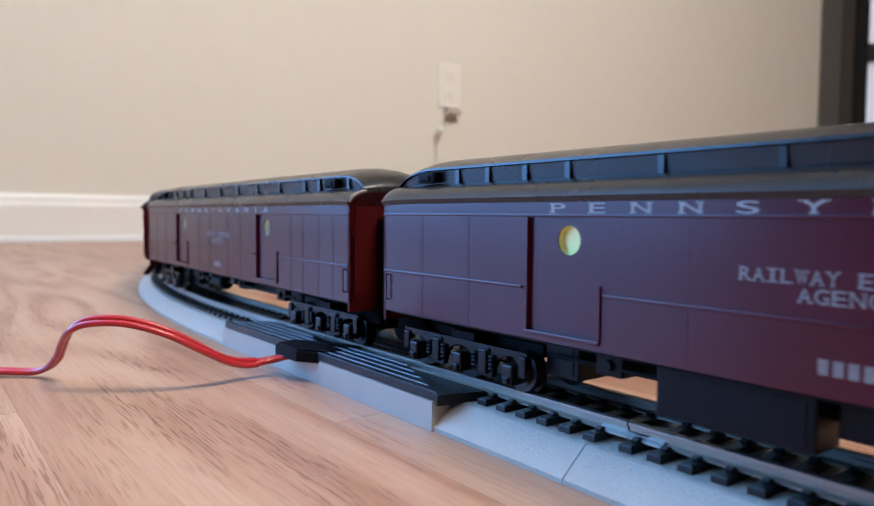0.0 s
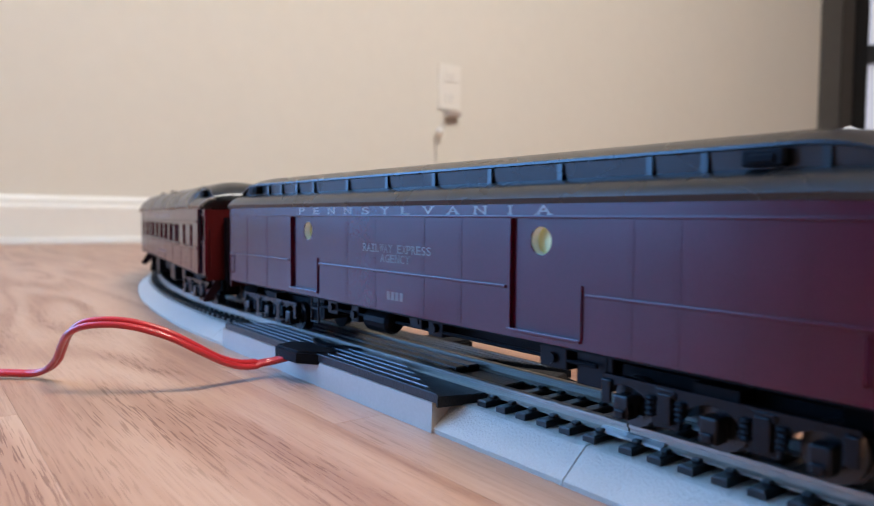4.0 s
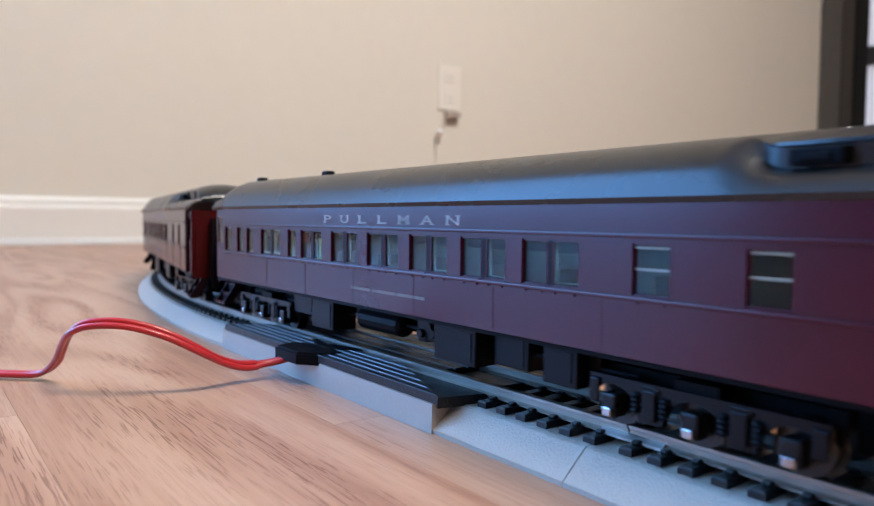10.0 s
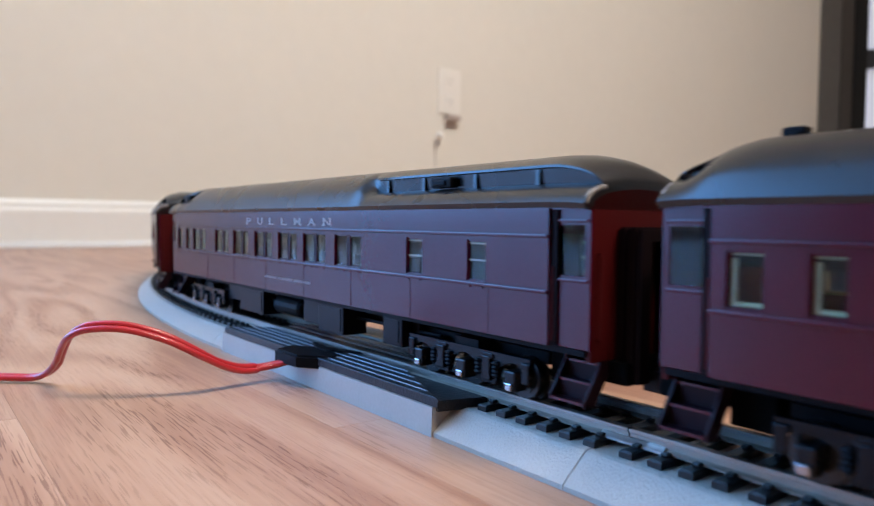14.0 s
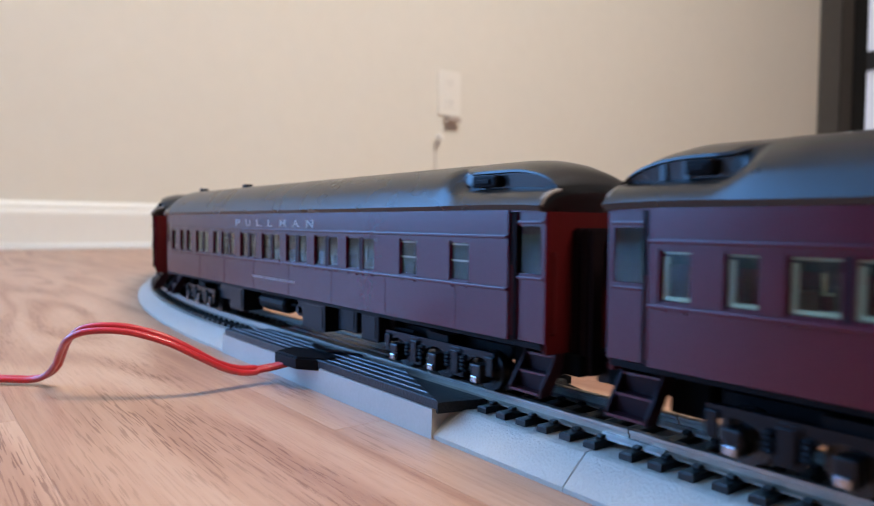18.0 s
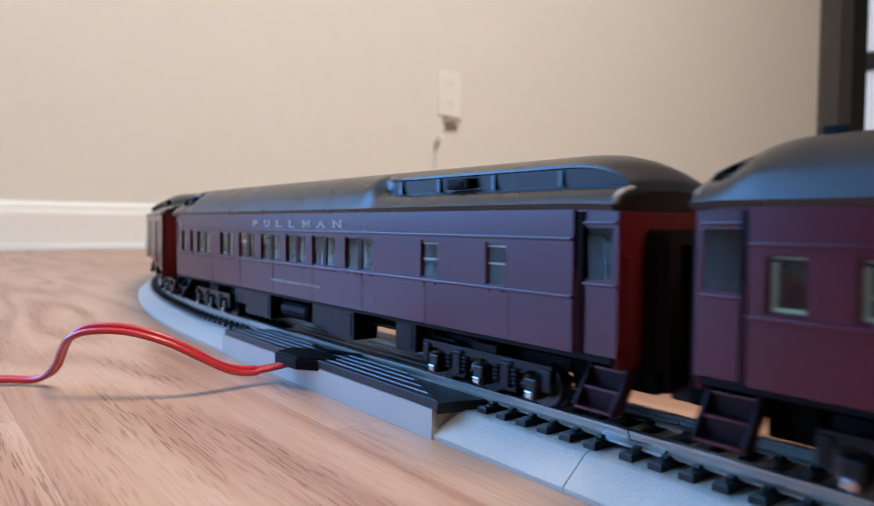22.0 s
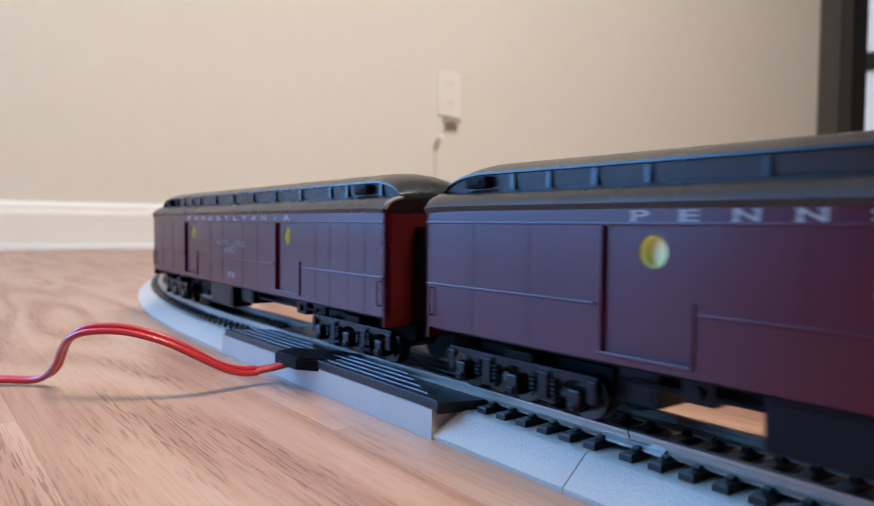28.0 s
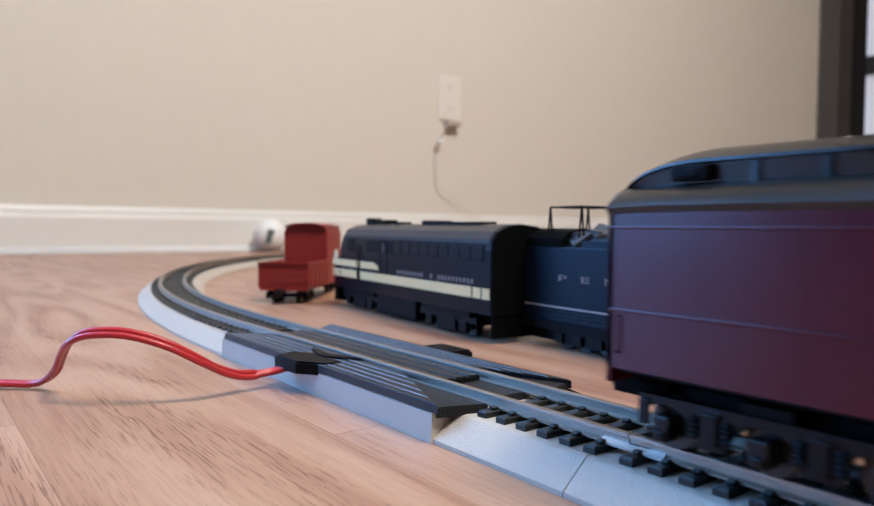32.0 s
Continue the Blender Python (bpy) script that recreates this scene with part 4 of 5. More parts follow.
def sleeping_car(label, windows, duct):
    """A heavyweight sleeping car; duct: the stretch (from the far end) over which the smooth duct hides the clerestory."""
    L = PL
    car = empty("sleeping_car", label, "train car", "cars of the train")
    v = 10.4
    openings = []
    for a, b in windows:
        if openings and a - openings[-1][1] < 2.6:
            post = (openings[-1][1], a)
            for e in (-1, 1):
                bm = bmesh.new()
                box(bm, post[0] - L / 2 - 0.1, post[1] - L / 2 + 0.1, *sorted((e * (HW - 0.55), e * (HW - 1.1))), 28.1, 38.0)
                part("mullion", bm, RECESS_MAROON, car, "dark post between paired windows")
            openings[-1] = (openings[-1][0], b)
        else:
            openings.append((a, b))
    side_walls(car, L, 15.9, 46.4, [(a, b, 28.1, 38.0) for a, b in openings], x0=v, x1=L - v)
    belt(car, L, ((v, L - v),), 26.9, 0.9, 0.6)
    belt(car, L, ((v, L - v),), 38.9, 0.9, 0.6, name="letterboard_rail")
    for a, b in windows:
        for e in (-1, 1):
            bm = bmesh.new()
            y0, y1 = sorted((e * (HW - 1.0), e * (HW - 0.5)))
            A, B = a - L / 2, b - L / 2
            frame_plate(bm, A, B, 28.1, 38.0, y0, y1, A + 0.35, B - 0.35, 28.45, 37.5)
            w = part("window", bm, MAROON, car)
            bm = bmesh.new()
            box(bm, A + 0.4, B - 0.4, *sorted((e * (HW - 0.85), e * (HW - 0.95))), 28.5, 37.6)
            g = part("pane", bm, GLASS, w)
            g.visible_shadow = False
            bm = bmesh.new()
            box(bm, A - 0.3, B + 0.3, *sorted((e * HW, e * (HW + 0.45))), 27.5, 28.0)
            part("sill", bm, MAROON, w)
            if a > 205:
                for z0, z1 in ((36.9, 37.3), (32.8, 33.3)):
                    bm = bmesh.new()
                    box(bm, A + 0.3, B - 0.3, *sorted((e * (HW - 1.3), e * (HW - 0.7))), z0, z1)
                    part("sash_bar", bm, SASH, w, "pale sash bar")
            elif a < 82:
                # pale strips stand in for light caught on the clear glazing's edges
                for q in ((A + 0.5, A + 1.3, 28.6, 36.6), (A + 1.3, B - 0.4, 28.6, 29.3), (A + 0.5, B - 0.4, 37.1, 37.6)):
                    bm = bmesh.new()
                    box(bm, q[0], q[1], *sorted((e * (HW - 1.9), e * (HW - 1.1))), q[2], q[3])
                    part("edge_glint", bm, SASH, w, "pale strip painted for the glint on the glazing edge")
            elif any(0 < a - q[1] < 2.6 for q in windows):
                # pale bars painted for the bright streaks of light inside paired windows
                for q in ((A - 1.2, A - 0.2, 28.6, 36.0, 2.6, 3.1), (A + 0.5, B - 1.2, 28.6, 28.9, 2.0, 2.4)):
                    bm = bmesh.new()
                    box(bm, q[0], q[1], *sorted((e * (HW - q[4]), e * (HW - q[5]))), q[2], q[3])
                    part("edge_glint", bm, GLAZE, w, "pale strip painted for the glint on the glazing edge")
            if a < 205:
                # black strip stands in for the shade below the window head
                bm = bmesh.new()
                box(bm, A + 0.3, B - 0.3, *sorted((e * (HW - 2.0), e * (HW - 2.3))), 35.2, 38.0)
                part("head_shade", bm, BLACK, w, "black strip painted for the shade under the window head")
            bm = bmesh.new()
            for q in (A + 1.2, B - 1.2):
                box(bm, q - 0.45, q + 0.45, *sorted((e * HW, e * (HW + 0.4))), 26.45, 26.9)
            part("sill_bracket", bm, MAROON, w)
            if 70 < a < 76 and b - a < 7:
                # pale panel put in for the brightness of this single pane
                bm = bmesh.new()
                box(bm, A - 1.5, B + 1.0, *sorted((e * (HW - 2.5), e * (HW - 2.8))), 28.3, 37.8)
                part("bright_fill", bm, SASH, w, "pale panel painted for the brightness of this pane")
            if 92 < a < 93:
                # small yellow panel set behind this one window
                bm = bmesh.new()
                box(bm, A - 2.0, A + 3.5, *sorted((e * (HW - 3.6), e * (HW - 3.9))), 27.6, 35.4)
                part("yellow_panel", bm, YELLOW, w, "small yellow panel behind the pane")
    # vestibules: set-back door with a window, steps below
    for e in (-1, 1):
        x0, x1 = sorted((e * (L / 2 - v), e * (L / 2)))
        for k in (-1, 1):
            bm = bmesh.new()
            ya, yb = sorted((k * (HW - 1.4), k * (HW - 2.2)))
            frame_plate(bm, x0, x1, 16, 45.6, ya, yb, x0 + 1.3, x1 - 1.3, 31.2, 41.8)
            d = part("vestibule_door", bm, MAROON, car)
            for z in (29.8, 42.3):
                bm = bmesh.new()
                box(bm, x0 + 1.0, x1 - 0.4, *sorted((k * (HW - 1.5), k * (HW - 0.9))), z, z + 0.8, bevel=0.25)
                part("door_rail", bm, MAROON, d)
            bm = bmesh.new()
            xa, xb = (x0, x0 + 1.9) if e > 0 else (x1 - 1.9, x1)
            box(bm, xa, xb, *sorted((k * (HW - 0.7), k * (HW - 1.3))), 16, 45)
            part("door_post", bm, FOLDS, d)
            bm = bmesh.new()
            box(bm, x0 + 1.2, x1 - 1.2, *sorted((k * (HW - 1.75), k * (HW - 1.85))), 31.0, 42.0)
            g = part("pane", bm, GLASS, d)
            g.visible_shadow = False
            bm = bmesh.new()
            rod(bm, ((x0 if e > 0 else x1) + e * 0.7, k * (HW - 0.6), 17), ((x0 if e > 0 else x1) + e * 0.7, k * (HW - 0.6), 33), 0.3, 6)
            part("grab_iron", bm, MAROON_DARK, d)
            bm = bmesh.new()
            box(bm, x0, x1, *sorted((k * (HW - 0.6), k * (HW - 1.2))), 45.0, 46.4)
            part("door_head", bm, MAROON, car)
            for i, z in enumerate((4.4, 8.2, 12.0)):
                o, h = 2.6 * i, min(z + 4.6, 15.2)
                bm = bmesh.new()
                loft(bm, [[(xq, k * y, q) for y, q in ((HW - 0.8 - o, z), (HW - 0.8 - o, z + 0.7), (HW - 3.4 - o, z + 0.7), (HW - 3.4 - o, h), (HW - 4.0 - o, h), (HW - 4.0 - o, z))]
                          for xq in (x0 + 0.85, x1 - 0.85)])
                part("step", bm, RECESS_MAROON, car)
                bm = bmesh.new()
                box(bm, x0 + 0.85, x1 - 0.85, *sorted((k * (HW - 0.6 - o), k * (HW - 0.8 - o))), z + 0.2, z + 0.7)
                part("tread_edge", bm, MAROON, car)
            for xx in (x0 + 0.2, x1 - 0.8):
                bm = bmesh.new()
                loft(bm, [[(xq, k * y, z) for y, z in ((HW - 0.7, 4.1), (HW - 3.9, 4.1), (HW - 9.2, 12.0), (HW - 9.2, 15.4), (HW - 5.4, 15.4), (HW - 5.4, 12.6), (HW - 0.7, 5.6))] for xq in (xx, xx + 0.6)])
                part("step_side", bm, RECESS_MAROON, car)
        end_wall(car, L, e, 13.5, 45.8, HW - 2.0)
    # roof
    a, b = duct
    bm = bmesh.new()
    rings = []
    stations = [0, 0.6, 1.5, 3, 5, 7.5, 10, 13, 16, 20, 40, 70, 100, 130]
    marks = sorted(set(stations + [L - q for q in stations] + [a - 7, a - 5, a - 3, a - 1, a + 1, b - 2, b, b + 2, b + 4, b + 6, b + 8]))
    for o in marks:
        if o < 0 or o > L:
            continue
        k = end_scale(o, L, 16)
        cl = clerestory_ring(o - L / 2, k, (1 - k) * 0.6)
        t = 0.0
        if a - 7 < o < b + 8:
            t = min(1.0, (o - a + 7) / 8, (b + 8 - o) / 8)
            t = t * t * (3 - 2 * t)
        rings.append(blend_rings(cl, duct_ring(o - L / 2, k), t))
    loft(bm, rings)
    roof = part("roof", bm, ROOF, car, smooth=38)
    for o in ((a + 9, a + 68) if a < 15 else ()):
        roof_vent(roof, L, o, -3.0, 57.0, 2.0, 2.4)
    for o in ([b + 40] if b < 200 else [b + 14]):
        if o < L - 14:
            roof_vent(roof, L, o, -13.0, 51.2, 4.2, 2.8)
    if a > 15:
        for e in (-1, 1):
            roof_vent(roof, L, 17.5, e * 13.0, 51.4, 2.6, 2.8)
    for e in (-1, 1):
        for o in [q for q in (b + 12, b + 30, b + 52, b + 74) if q < L - 12] + [q for q in (9, 14) if q < a - 10]:
            bm = bmesh.new()
            box(bm, o - L / 2 - 0.6, o - L / 2 + 0.6, *sorted((e * 12.3, e * 12.85)), 50.8, 54.3)
            part("clerestory_post", bm, ROOF, roof)
    roof_lips(roof, L)
    # interior: floor, low section partitions and the aisle walls, seen through the windows
    bm = bmesh.new()
    box(bm, -L / 2 + 14, L / 2 - 14, -HW + 1.4, HW - 1.4, 17.0, 17.8)
    for o in range(34, 250, 24):
        box(bm, o - L / 2 - 0.5, o - L / 2 + 0.5, -HW + 2.4, -4, 17.8, 31.5)
        box(bm, o - L / 2 - 0.5, o - L / 2 + 0.5, 4, HW - 2.4, 17.8, 31.5)
    for e in (-1, 1):
        box(bm, 84 - L / 2, 256 - L / 2, *sorted((e * 4.4, e * 5.2)), 17.8, 39.5)
    part("interior", bm, INTERIOR, car, "dull green plastic seating inside")
    lettering("lettering", "PULLMAN", GOLD, car, 98.5 - L / 2, 174 - L / 2, 40.6, 2.5, -HW - 0.03)
    for a, b in ((119, 130.2), (130.9, 143.4), (144.1, 157)):
        bars("name_bar", FAINT_GOLD, car, a - L / 2, b - L / 2, 20.5, 0.85, -HW - 0.02, 1, 1.0)
    if duct[0] > 15:
        underbody(car, L, ((68, 84, 7.4, 13.0), (88, 112, 4.8, 16.0), (114, 138, 9.4, 99), (140, 156, 5.5, 12.5), (158, 175, 5.2, 16.0), (197, 207, 6.0, 15.0)))
    else:
        underbody(car, L, ((68, 84, 7.4, 13.0), (88, 103, 4.8, 16.0), (112, 138, 10.4, 99), (158, 175, 5.2, 16.0), (178, 190, 6.4, 12.5), (197, 207, 6.0, 15.0)))
    for o in (56.0, 88.0, 120.0, 152.0, 184.0, 216.0, 248.0):
        bm = bmesh.new()
        box(bm, o - L / 2 - 0.12, o - L / 2 + 0.12, -HW - 0.1, -HW, 16.0, 26.8)
        part("panel_seam", bm, MAROON, car)
    coupler(car, L)
    for e in (-1, 1):
        truck(car, e * (L / 2 - 43.8))
    return car


# Lamp highlight on the roof ends, put into a paler grey.
LIP = material("roof_lip_highlight", (0.20, 0.17, 0.15), 0.4, grain=0.2, scale=700)
# Pale colours painted for light on glazing edges; SASH also covers real sash bars.
GLAZE = material("dull_glint_strip", (0.13, 0.13, 0.11), 0.2, spec=0.8, grain=0.2, scale=900)
SASH = material("pale_sash_and_glint", (0.34, 0.31, 0.22), 0.2, spec=0.6, grain=0.08, scale=900)
PALE_LINER = material("pale_porthole_liner", (0.92, 0.9, 0.74), 0.3, coat=0.3)
PALE_PANE = material("pale_yellow_porthole_pane", (0.78, 0.78, 0.36), 0.25, coat=0.3)
BAG_LABEL = "maroon plastic baggage car with black clerestory roof and yellow portholes"
SLEEP_A = "maroon sleeping car with paired windows and long smooth black roof"
SLEEP_B = "maroon sleeping car with paired windows and half-length clerestory roof"
bag = baggage_car(BAG_LABEL, deep=False)
bag_deep = baggage_car("maroon baggage car with black clerestory roof and deep yellow-lined portholes")
bag_turned = baggage_car("maroon baggage car with black clerestory roof, ladder and grey portholes", True)
slp_a = sleeping_car(SLEEP_A, WINDOWS_A, (8, 240))
slp_b = sleeping_car(SLEEP_B, WINDOWS_B, (29, 184))
TRAIN = [bag, bag_turned, slp_a, slp_b, copy_thing(slp_a, Matrix()), copy_thing(slp_b, Matrix()), bag_deep, copy_thing(bag_deep, Matrix())]
LENGTHS = [BL, BL, PL, PL, PL, PL, BL, BL]
GAP = 16.8


# ---- parked stock and small things on the floor ----
def simple_truck(parent, x, mat=None, axles=(-6, 6), z=5.0, r=4.8):
    t = new("truck")
    t.empty_display_size = 0.01
    t.parent, t.matrix_basis = parent, pose(x * MM, 0, 0)
    for e in (-1, 1):
        bm = bmesh.new()
        a, b = sorted((e * 11.8, e * 13.8))
        lo, hi = min(axles) - 5, max(axles) + 5
        loft(bm, [[(q, y, zz) for q, zz in ((lo, 5.5), (lo, 8.5), (hi, 8.5), (hi, 5.5), (hi - 7, 2.6), (lo + 7, 2.6))] for y in (a, b)])
        for ax in axles:
            box(bm, ax - 2, ax + 2, *sorted((e * 13.0, e * 15.2)), 3.2, 7.2, bevel=0.4)
        part("side_frame", bm, TRUCK, t)
    for ax in axles:
        bm = bmesh.new()
        rod(bm, (ax, -11.5, z), (ax, 11.5, z), 0.9, 8)
        for e in (-1, 1):
            rod(bm, (ax, e * 7.4, z), (ax, e * 8.1, z), r + 0.6, 18)
            rod(bm, (ax, e * 8.1, z), (ax, e * 10.2, z), r - 0.1, 18)
        part("wheelset", bm, WHEEL, t)
    return t


# the red wagon with a low open body and a cab; x runs towards the eye
wag = empty("red_wagon", "red plastic work wagon with low sides and a tall cab", "toy wagon", at=pose(-0.103, 0.530, -0.0003, 0, 0, -94))
bm = bmesh.new()
box(bm, -72, 48, -17, 17, 9.5, 14.5)
part("deck", bm, RED, wag)
for q in ((-10, 48, -18, -16.6), (-10, 48, 16.6, 18)):
    bm = bmesh.new()
    box(bm, q[0], q[1], q[2], q[3], 11.5, 29)
    for x in (-6, 6, 18, 30, 42):
        k = q[2] if q[2] < 0 else q[3]
        box(bm, x - 1, x + 1, min(k, k * 1.04), max(k, k * 1.04), 11.5, 28)
    part("side_board", bm, RED, wag)
bm = bmesh.new()
box(bm, 46.6, 48, -16.6, 16.6, 11.5, 29)
for z in (16, 20.5, 25):
    box(bm, 47.9, 48.4, -16.8, 16.8, z, z + 0.6)
box(bm, 47.9, 49.2, -18, 18, 28.2, 29.4)
part("end_board", bm, RED, wag)
bm = bmesh.new()
ring = [(-17, 14.5), (-17, 50), (-15, 53.5), (-8, 55.6), (0, 56), (8, 55.6), (15, 53.5), (17, 50), (17, 14.5)]
loft(bm, [[(x, y, z) for y, z in ring] for x in (-62, -12)])
part("cab", bm, RED, wag)
bm = bmesh.new()
loft(bm, [[(x, y * 1.07, z + d) for y, z in ring[2:7] for d in (0,)] + [(x, y * 1.07, z + 1.1) for y, z in reversed(ring[2:7])] for x in (-65, -9)])
part("cab_roof", bm, RED, wag)
for y in (-16, 16):
    bm = bmesh.new()
    rod(bm, (-70, y, 14), (-70, y, 30), 0.5, 6)
    rod(bm, (-70, y, 30), (-62, y, 30), 0.5, 6)
    part("hand_rail", bm, RED, wag)
bm = bmesh.new()
box(bm, 46, 56, -1.4, 1.4, 8, 10.2)
box(bm, 53, 57.5, -3, 1.4, 6.6, 11.4, bevel=0.5)
part("coupler", bm, AXLEBOX, wag)
for x in (30, -54):
    simple_truck(wag, x, axles=(-7, 7))

# the dark blue diesel; x runs towards the eye, its nose far off
AX = Vector((0.505, -0.863))
left_rear = Vector((24.7, 321))
mid = left_rear - AX * 97 + Vector((0.863, 0.505)) * 17.5
dsl = empty("diesel_locomotive", "dark blue diesel locomotive with cream stripe, parked on the floor", "toy locomotive", at=Matrix.Translation((mid.x * MM, mid.y * MM, -0.0003)) @ Matrix.Rotation(math.atan2(AX.y, AX.x), 4, "Z"))


def loco_ring(x, k=1.0, h=1.0):
    half = [(17.2 * k, 13.5), (17.4 * k, 22), (17.4 * k, 44 * h), (16.8 * k, 48.5 * h), (14.0 * k, 52.5 * h), (8.5 * k, 55 * h), (0, 56 * h)]
    return [(x, -y, z) for y, z in half] + [(x, y, z) for y, z in reversed(half[:-1])]


bm = bmesh.new()
loft(bm, [loco_ring(-97, 0.86, 0.56), loco_ring(-95.5, 0.95, 0.62), loco_ring(-92, 1, 0.65), loco_ring(-84, 1, 0.68), loco_ring(-82, 1, 0.9), loco_ring(-78, 1, 1), loco_ring(97)])
part("body", bm, NAVY, dsl)
bm = bmesh.new()
half = [(16.9, 48.6), (14.0, 52.6), (8.5, 55.1), (0, 56.1)]
up = [(-y, z + 0.25) for y, z in half] + [(y, z + 0.25) for y, z in reversed(half[:-1])]
dn = [(y, z - 1) for y, z in half] + [(-y, z - 1) for y, z in reversed(half[:-1])]
loft(bm, [[(x, y, z) for y, z in up + dn] for x in (-75, 95)])
part("roof_panel", bm, NAVY_ROOF, dsl, "grey roof")
for e in (-1, 1):
    bm = bmesh.new()
    box(bm, -95.5, 96.5, *sorted((e * 17.3, e * 17.75)), 20.8, 26.0)
    box(bm, -96, -32, *sorted((e * 17.3, e * 17.72)), 28.0, 32.4, bevel=0.0)
    loft(bm, [[(x, e * yy, z) for x, z in ((-32, 28.0), (-23, 28.0), (-22.5, 28.8), (-24, 30.6), (-28, 32.0), (-32, 32.4))] for yy in (17.3, 17.72)])
    part("stripe", bm, CREAM, dsl, "cream stripe")
    for q in (-82, -52, 82, 90):
        bm = bmesh.new()
        box(bm, q - 0.4, q + 0.4, *sorted((e * 17.5, e * 17.9)), 20.8, 26)
        part("stripe_band", bm, NAVY, dsl)
    bm = bmesh.new()
    box(bm, -70, -58, *sorted((e * 17.2, e * 17.6)), 38, 47)
    part("cab_window", bm, BLACK, dsl, "dark glossy cab window")
    bm = bmesh.new()
    rod(bm, (-90, e * 17.2, 35.2), (-90, e * 17.75, 35.2), 3.6, 18)
    part("nose_badge", bm, CREAM, dsl, "round cream badge")
    bm = bmesh.new()
    for q in (0, 1):
        box(bm, -20 + q * 8.4, -19.4 + q * 8.4, *sorted((e * 17.3, e * 17.65)), 26, 46.5)
    box(bm, -20, -11, *sorted((e * 17.3, e * 17.65)), 46.0, 46.5)
    part("side_door", bm, BLACK, dsl)
    bm = bmesh.new()
    box(bm, -17.6, -14.0, *sorted((e * 17.3, e * 17.7)), 39, 44.5)
    part("door_window", bm, NAVY_ROOF, dsl, "grey glossy door window")
    for q in range(9):
        bm = bmesh.new()
        x = -2 + q * 10.4
        box(bm, x, x + 9.2, *sorted((e * 17.4, e * 17.75)), 39.0, 45.6, bevel=0.15)
        part("side_grille", bm, NAVY, dsl)
    for q in (-53, -49.6):
        bm = bmesh.new()
        rod(bm, (q, e * 18.2, 20), (q, e * 18.2, 42), 0.35, 6)
        part("hand_rail", bm, AXLEBOX, dsl)
    bm = bmesh.new()
    box(bm, -40, 92, *sorted((e * 17.2, e * 17.5)), 38.5, 46.0)
    part("louvre_panel", bm, BLACK, dsl)
    bm = bmesh.new()
    box(bm, -74, 96, *sorted((e * 17.2, e * 17.9)), 47.0, 47.8)
    part("roof_edge", bm, NAVY_ROOF, dsl)
    bm = bmesh.new()
    box(bm, -27, 23, *sorted((e * 5, e * 16.2)), 2.4, 13.4, bevel=0.8)
    part("fuel_tank", bm, BLACK, dsl)
bars("name_bar", FAINT_GOLD, dsl, 2, 34, 27.4, 2.3, -17.52, 10, 0.6)
bars("name_bar", FAINT_GOLD, dsl, 41, 43.5, 27.4, 2.6, -17.52, 1, 0.8)
bars("name_bar", FAINT_GOLD, dsl, 49, 84, 27.4, 2.3, -17.52, 10, 0.6)
bm = bmesh.new()
box(bm, -96.5, -94, -14, 14, 26, 33, bevel=0.8)
part("nose_band", bm, CREAM, dsl)
for q, w, h in ((-66, 1.6, 4.2), (-60, 4, 2.8), (-50, 2.5, 2.2), (-42, 1.4, 3.0), (-24, 2.0, 1.6), (18, 9, 2.2), (46, 24, 1.5)):
    bm = bmesh.new()
    box(bm, q - w, q + w, -5, 5, 55.4, 56 + h, bevel=0.5)
    part("roof_fitting", bm, BLACK, dsl)
bm = bmesh.new()
box(bm, 96.8, 98.4, -16.8, 16.8, 3, 44)
loft(bm, [[(x, y, z) for _, y, z in loco_ring(0)] for x in (97, 99)])
part("rear_end", bm, DEEP_BLACK, dsl, "black end wall")
bm = bmesh.new()
box(bm, -98, -90, -15.5, 15.5, 3.0, 15, bevel=0.8)
part("pilot", bm, BLACK, dsl)
for x in (-56, 54):
    simple_truck(dsl, x, axles=(-17, 17), z=5.6, r=5.5)
    for e in (-1, 1):
        bm = bmesh.new()
        box(bm, x - 9, x + 9, *sorted((e * 13.5, e * 15.4)), 2.0, 10.4, bevel=0.5)
        for q in (-17, 17):
            box(bm, x + q - 3.2, x + q + 3.2, *sorted((e * 13.4, e * 16.0)), 2.4, 8.2, bevel=0.5)
        box(bm, x - 28, x + 28, *sorted((e * 13.6, e * 15.0)), 7.4, 10.6)
        part("spring_box", bm, TRUCK, dsl)
    bm = bmesh.new()
    box(bm, x - 24, x + 24, -16.4, 16.4, 10.5, 13.8)
    part("skirt", bm, BLACK, dsl)

# the tender behind it
p0, p1 = Vector((41, 330)), Vector((65, 293))
tax = (p1 - p0).normalized()
tl = 196.0
tm = p0 + tax * (tl / 2) + Vector((-tax.y, tax.x)) * 16.0
tnd = empty("tender", "dark blue-green steam locomotive tender with coal, parked on the floor", "toy tender", at=Matrix.Translation((tm.x * MM, tm.y * MM, -0.0003)) @ Matrix.Rotation(math.atan2(tax.y, tax.x), 4, "Z"))
bm = bmesh.new()
box(bm, -tl / 2, tl / 2, -16, 16, 12, 46.2, bevel=0.8)
part("tank", bm, TENDER, tnd)
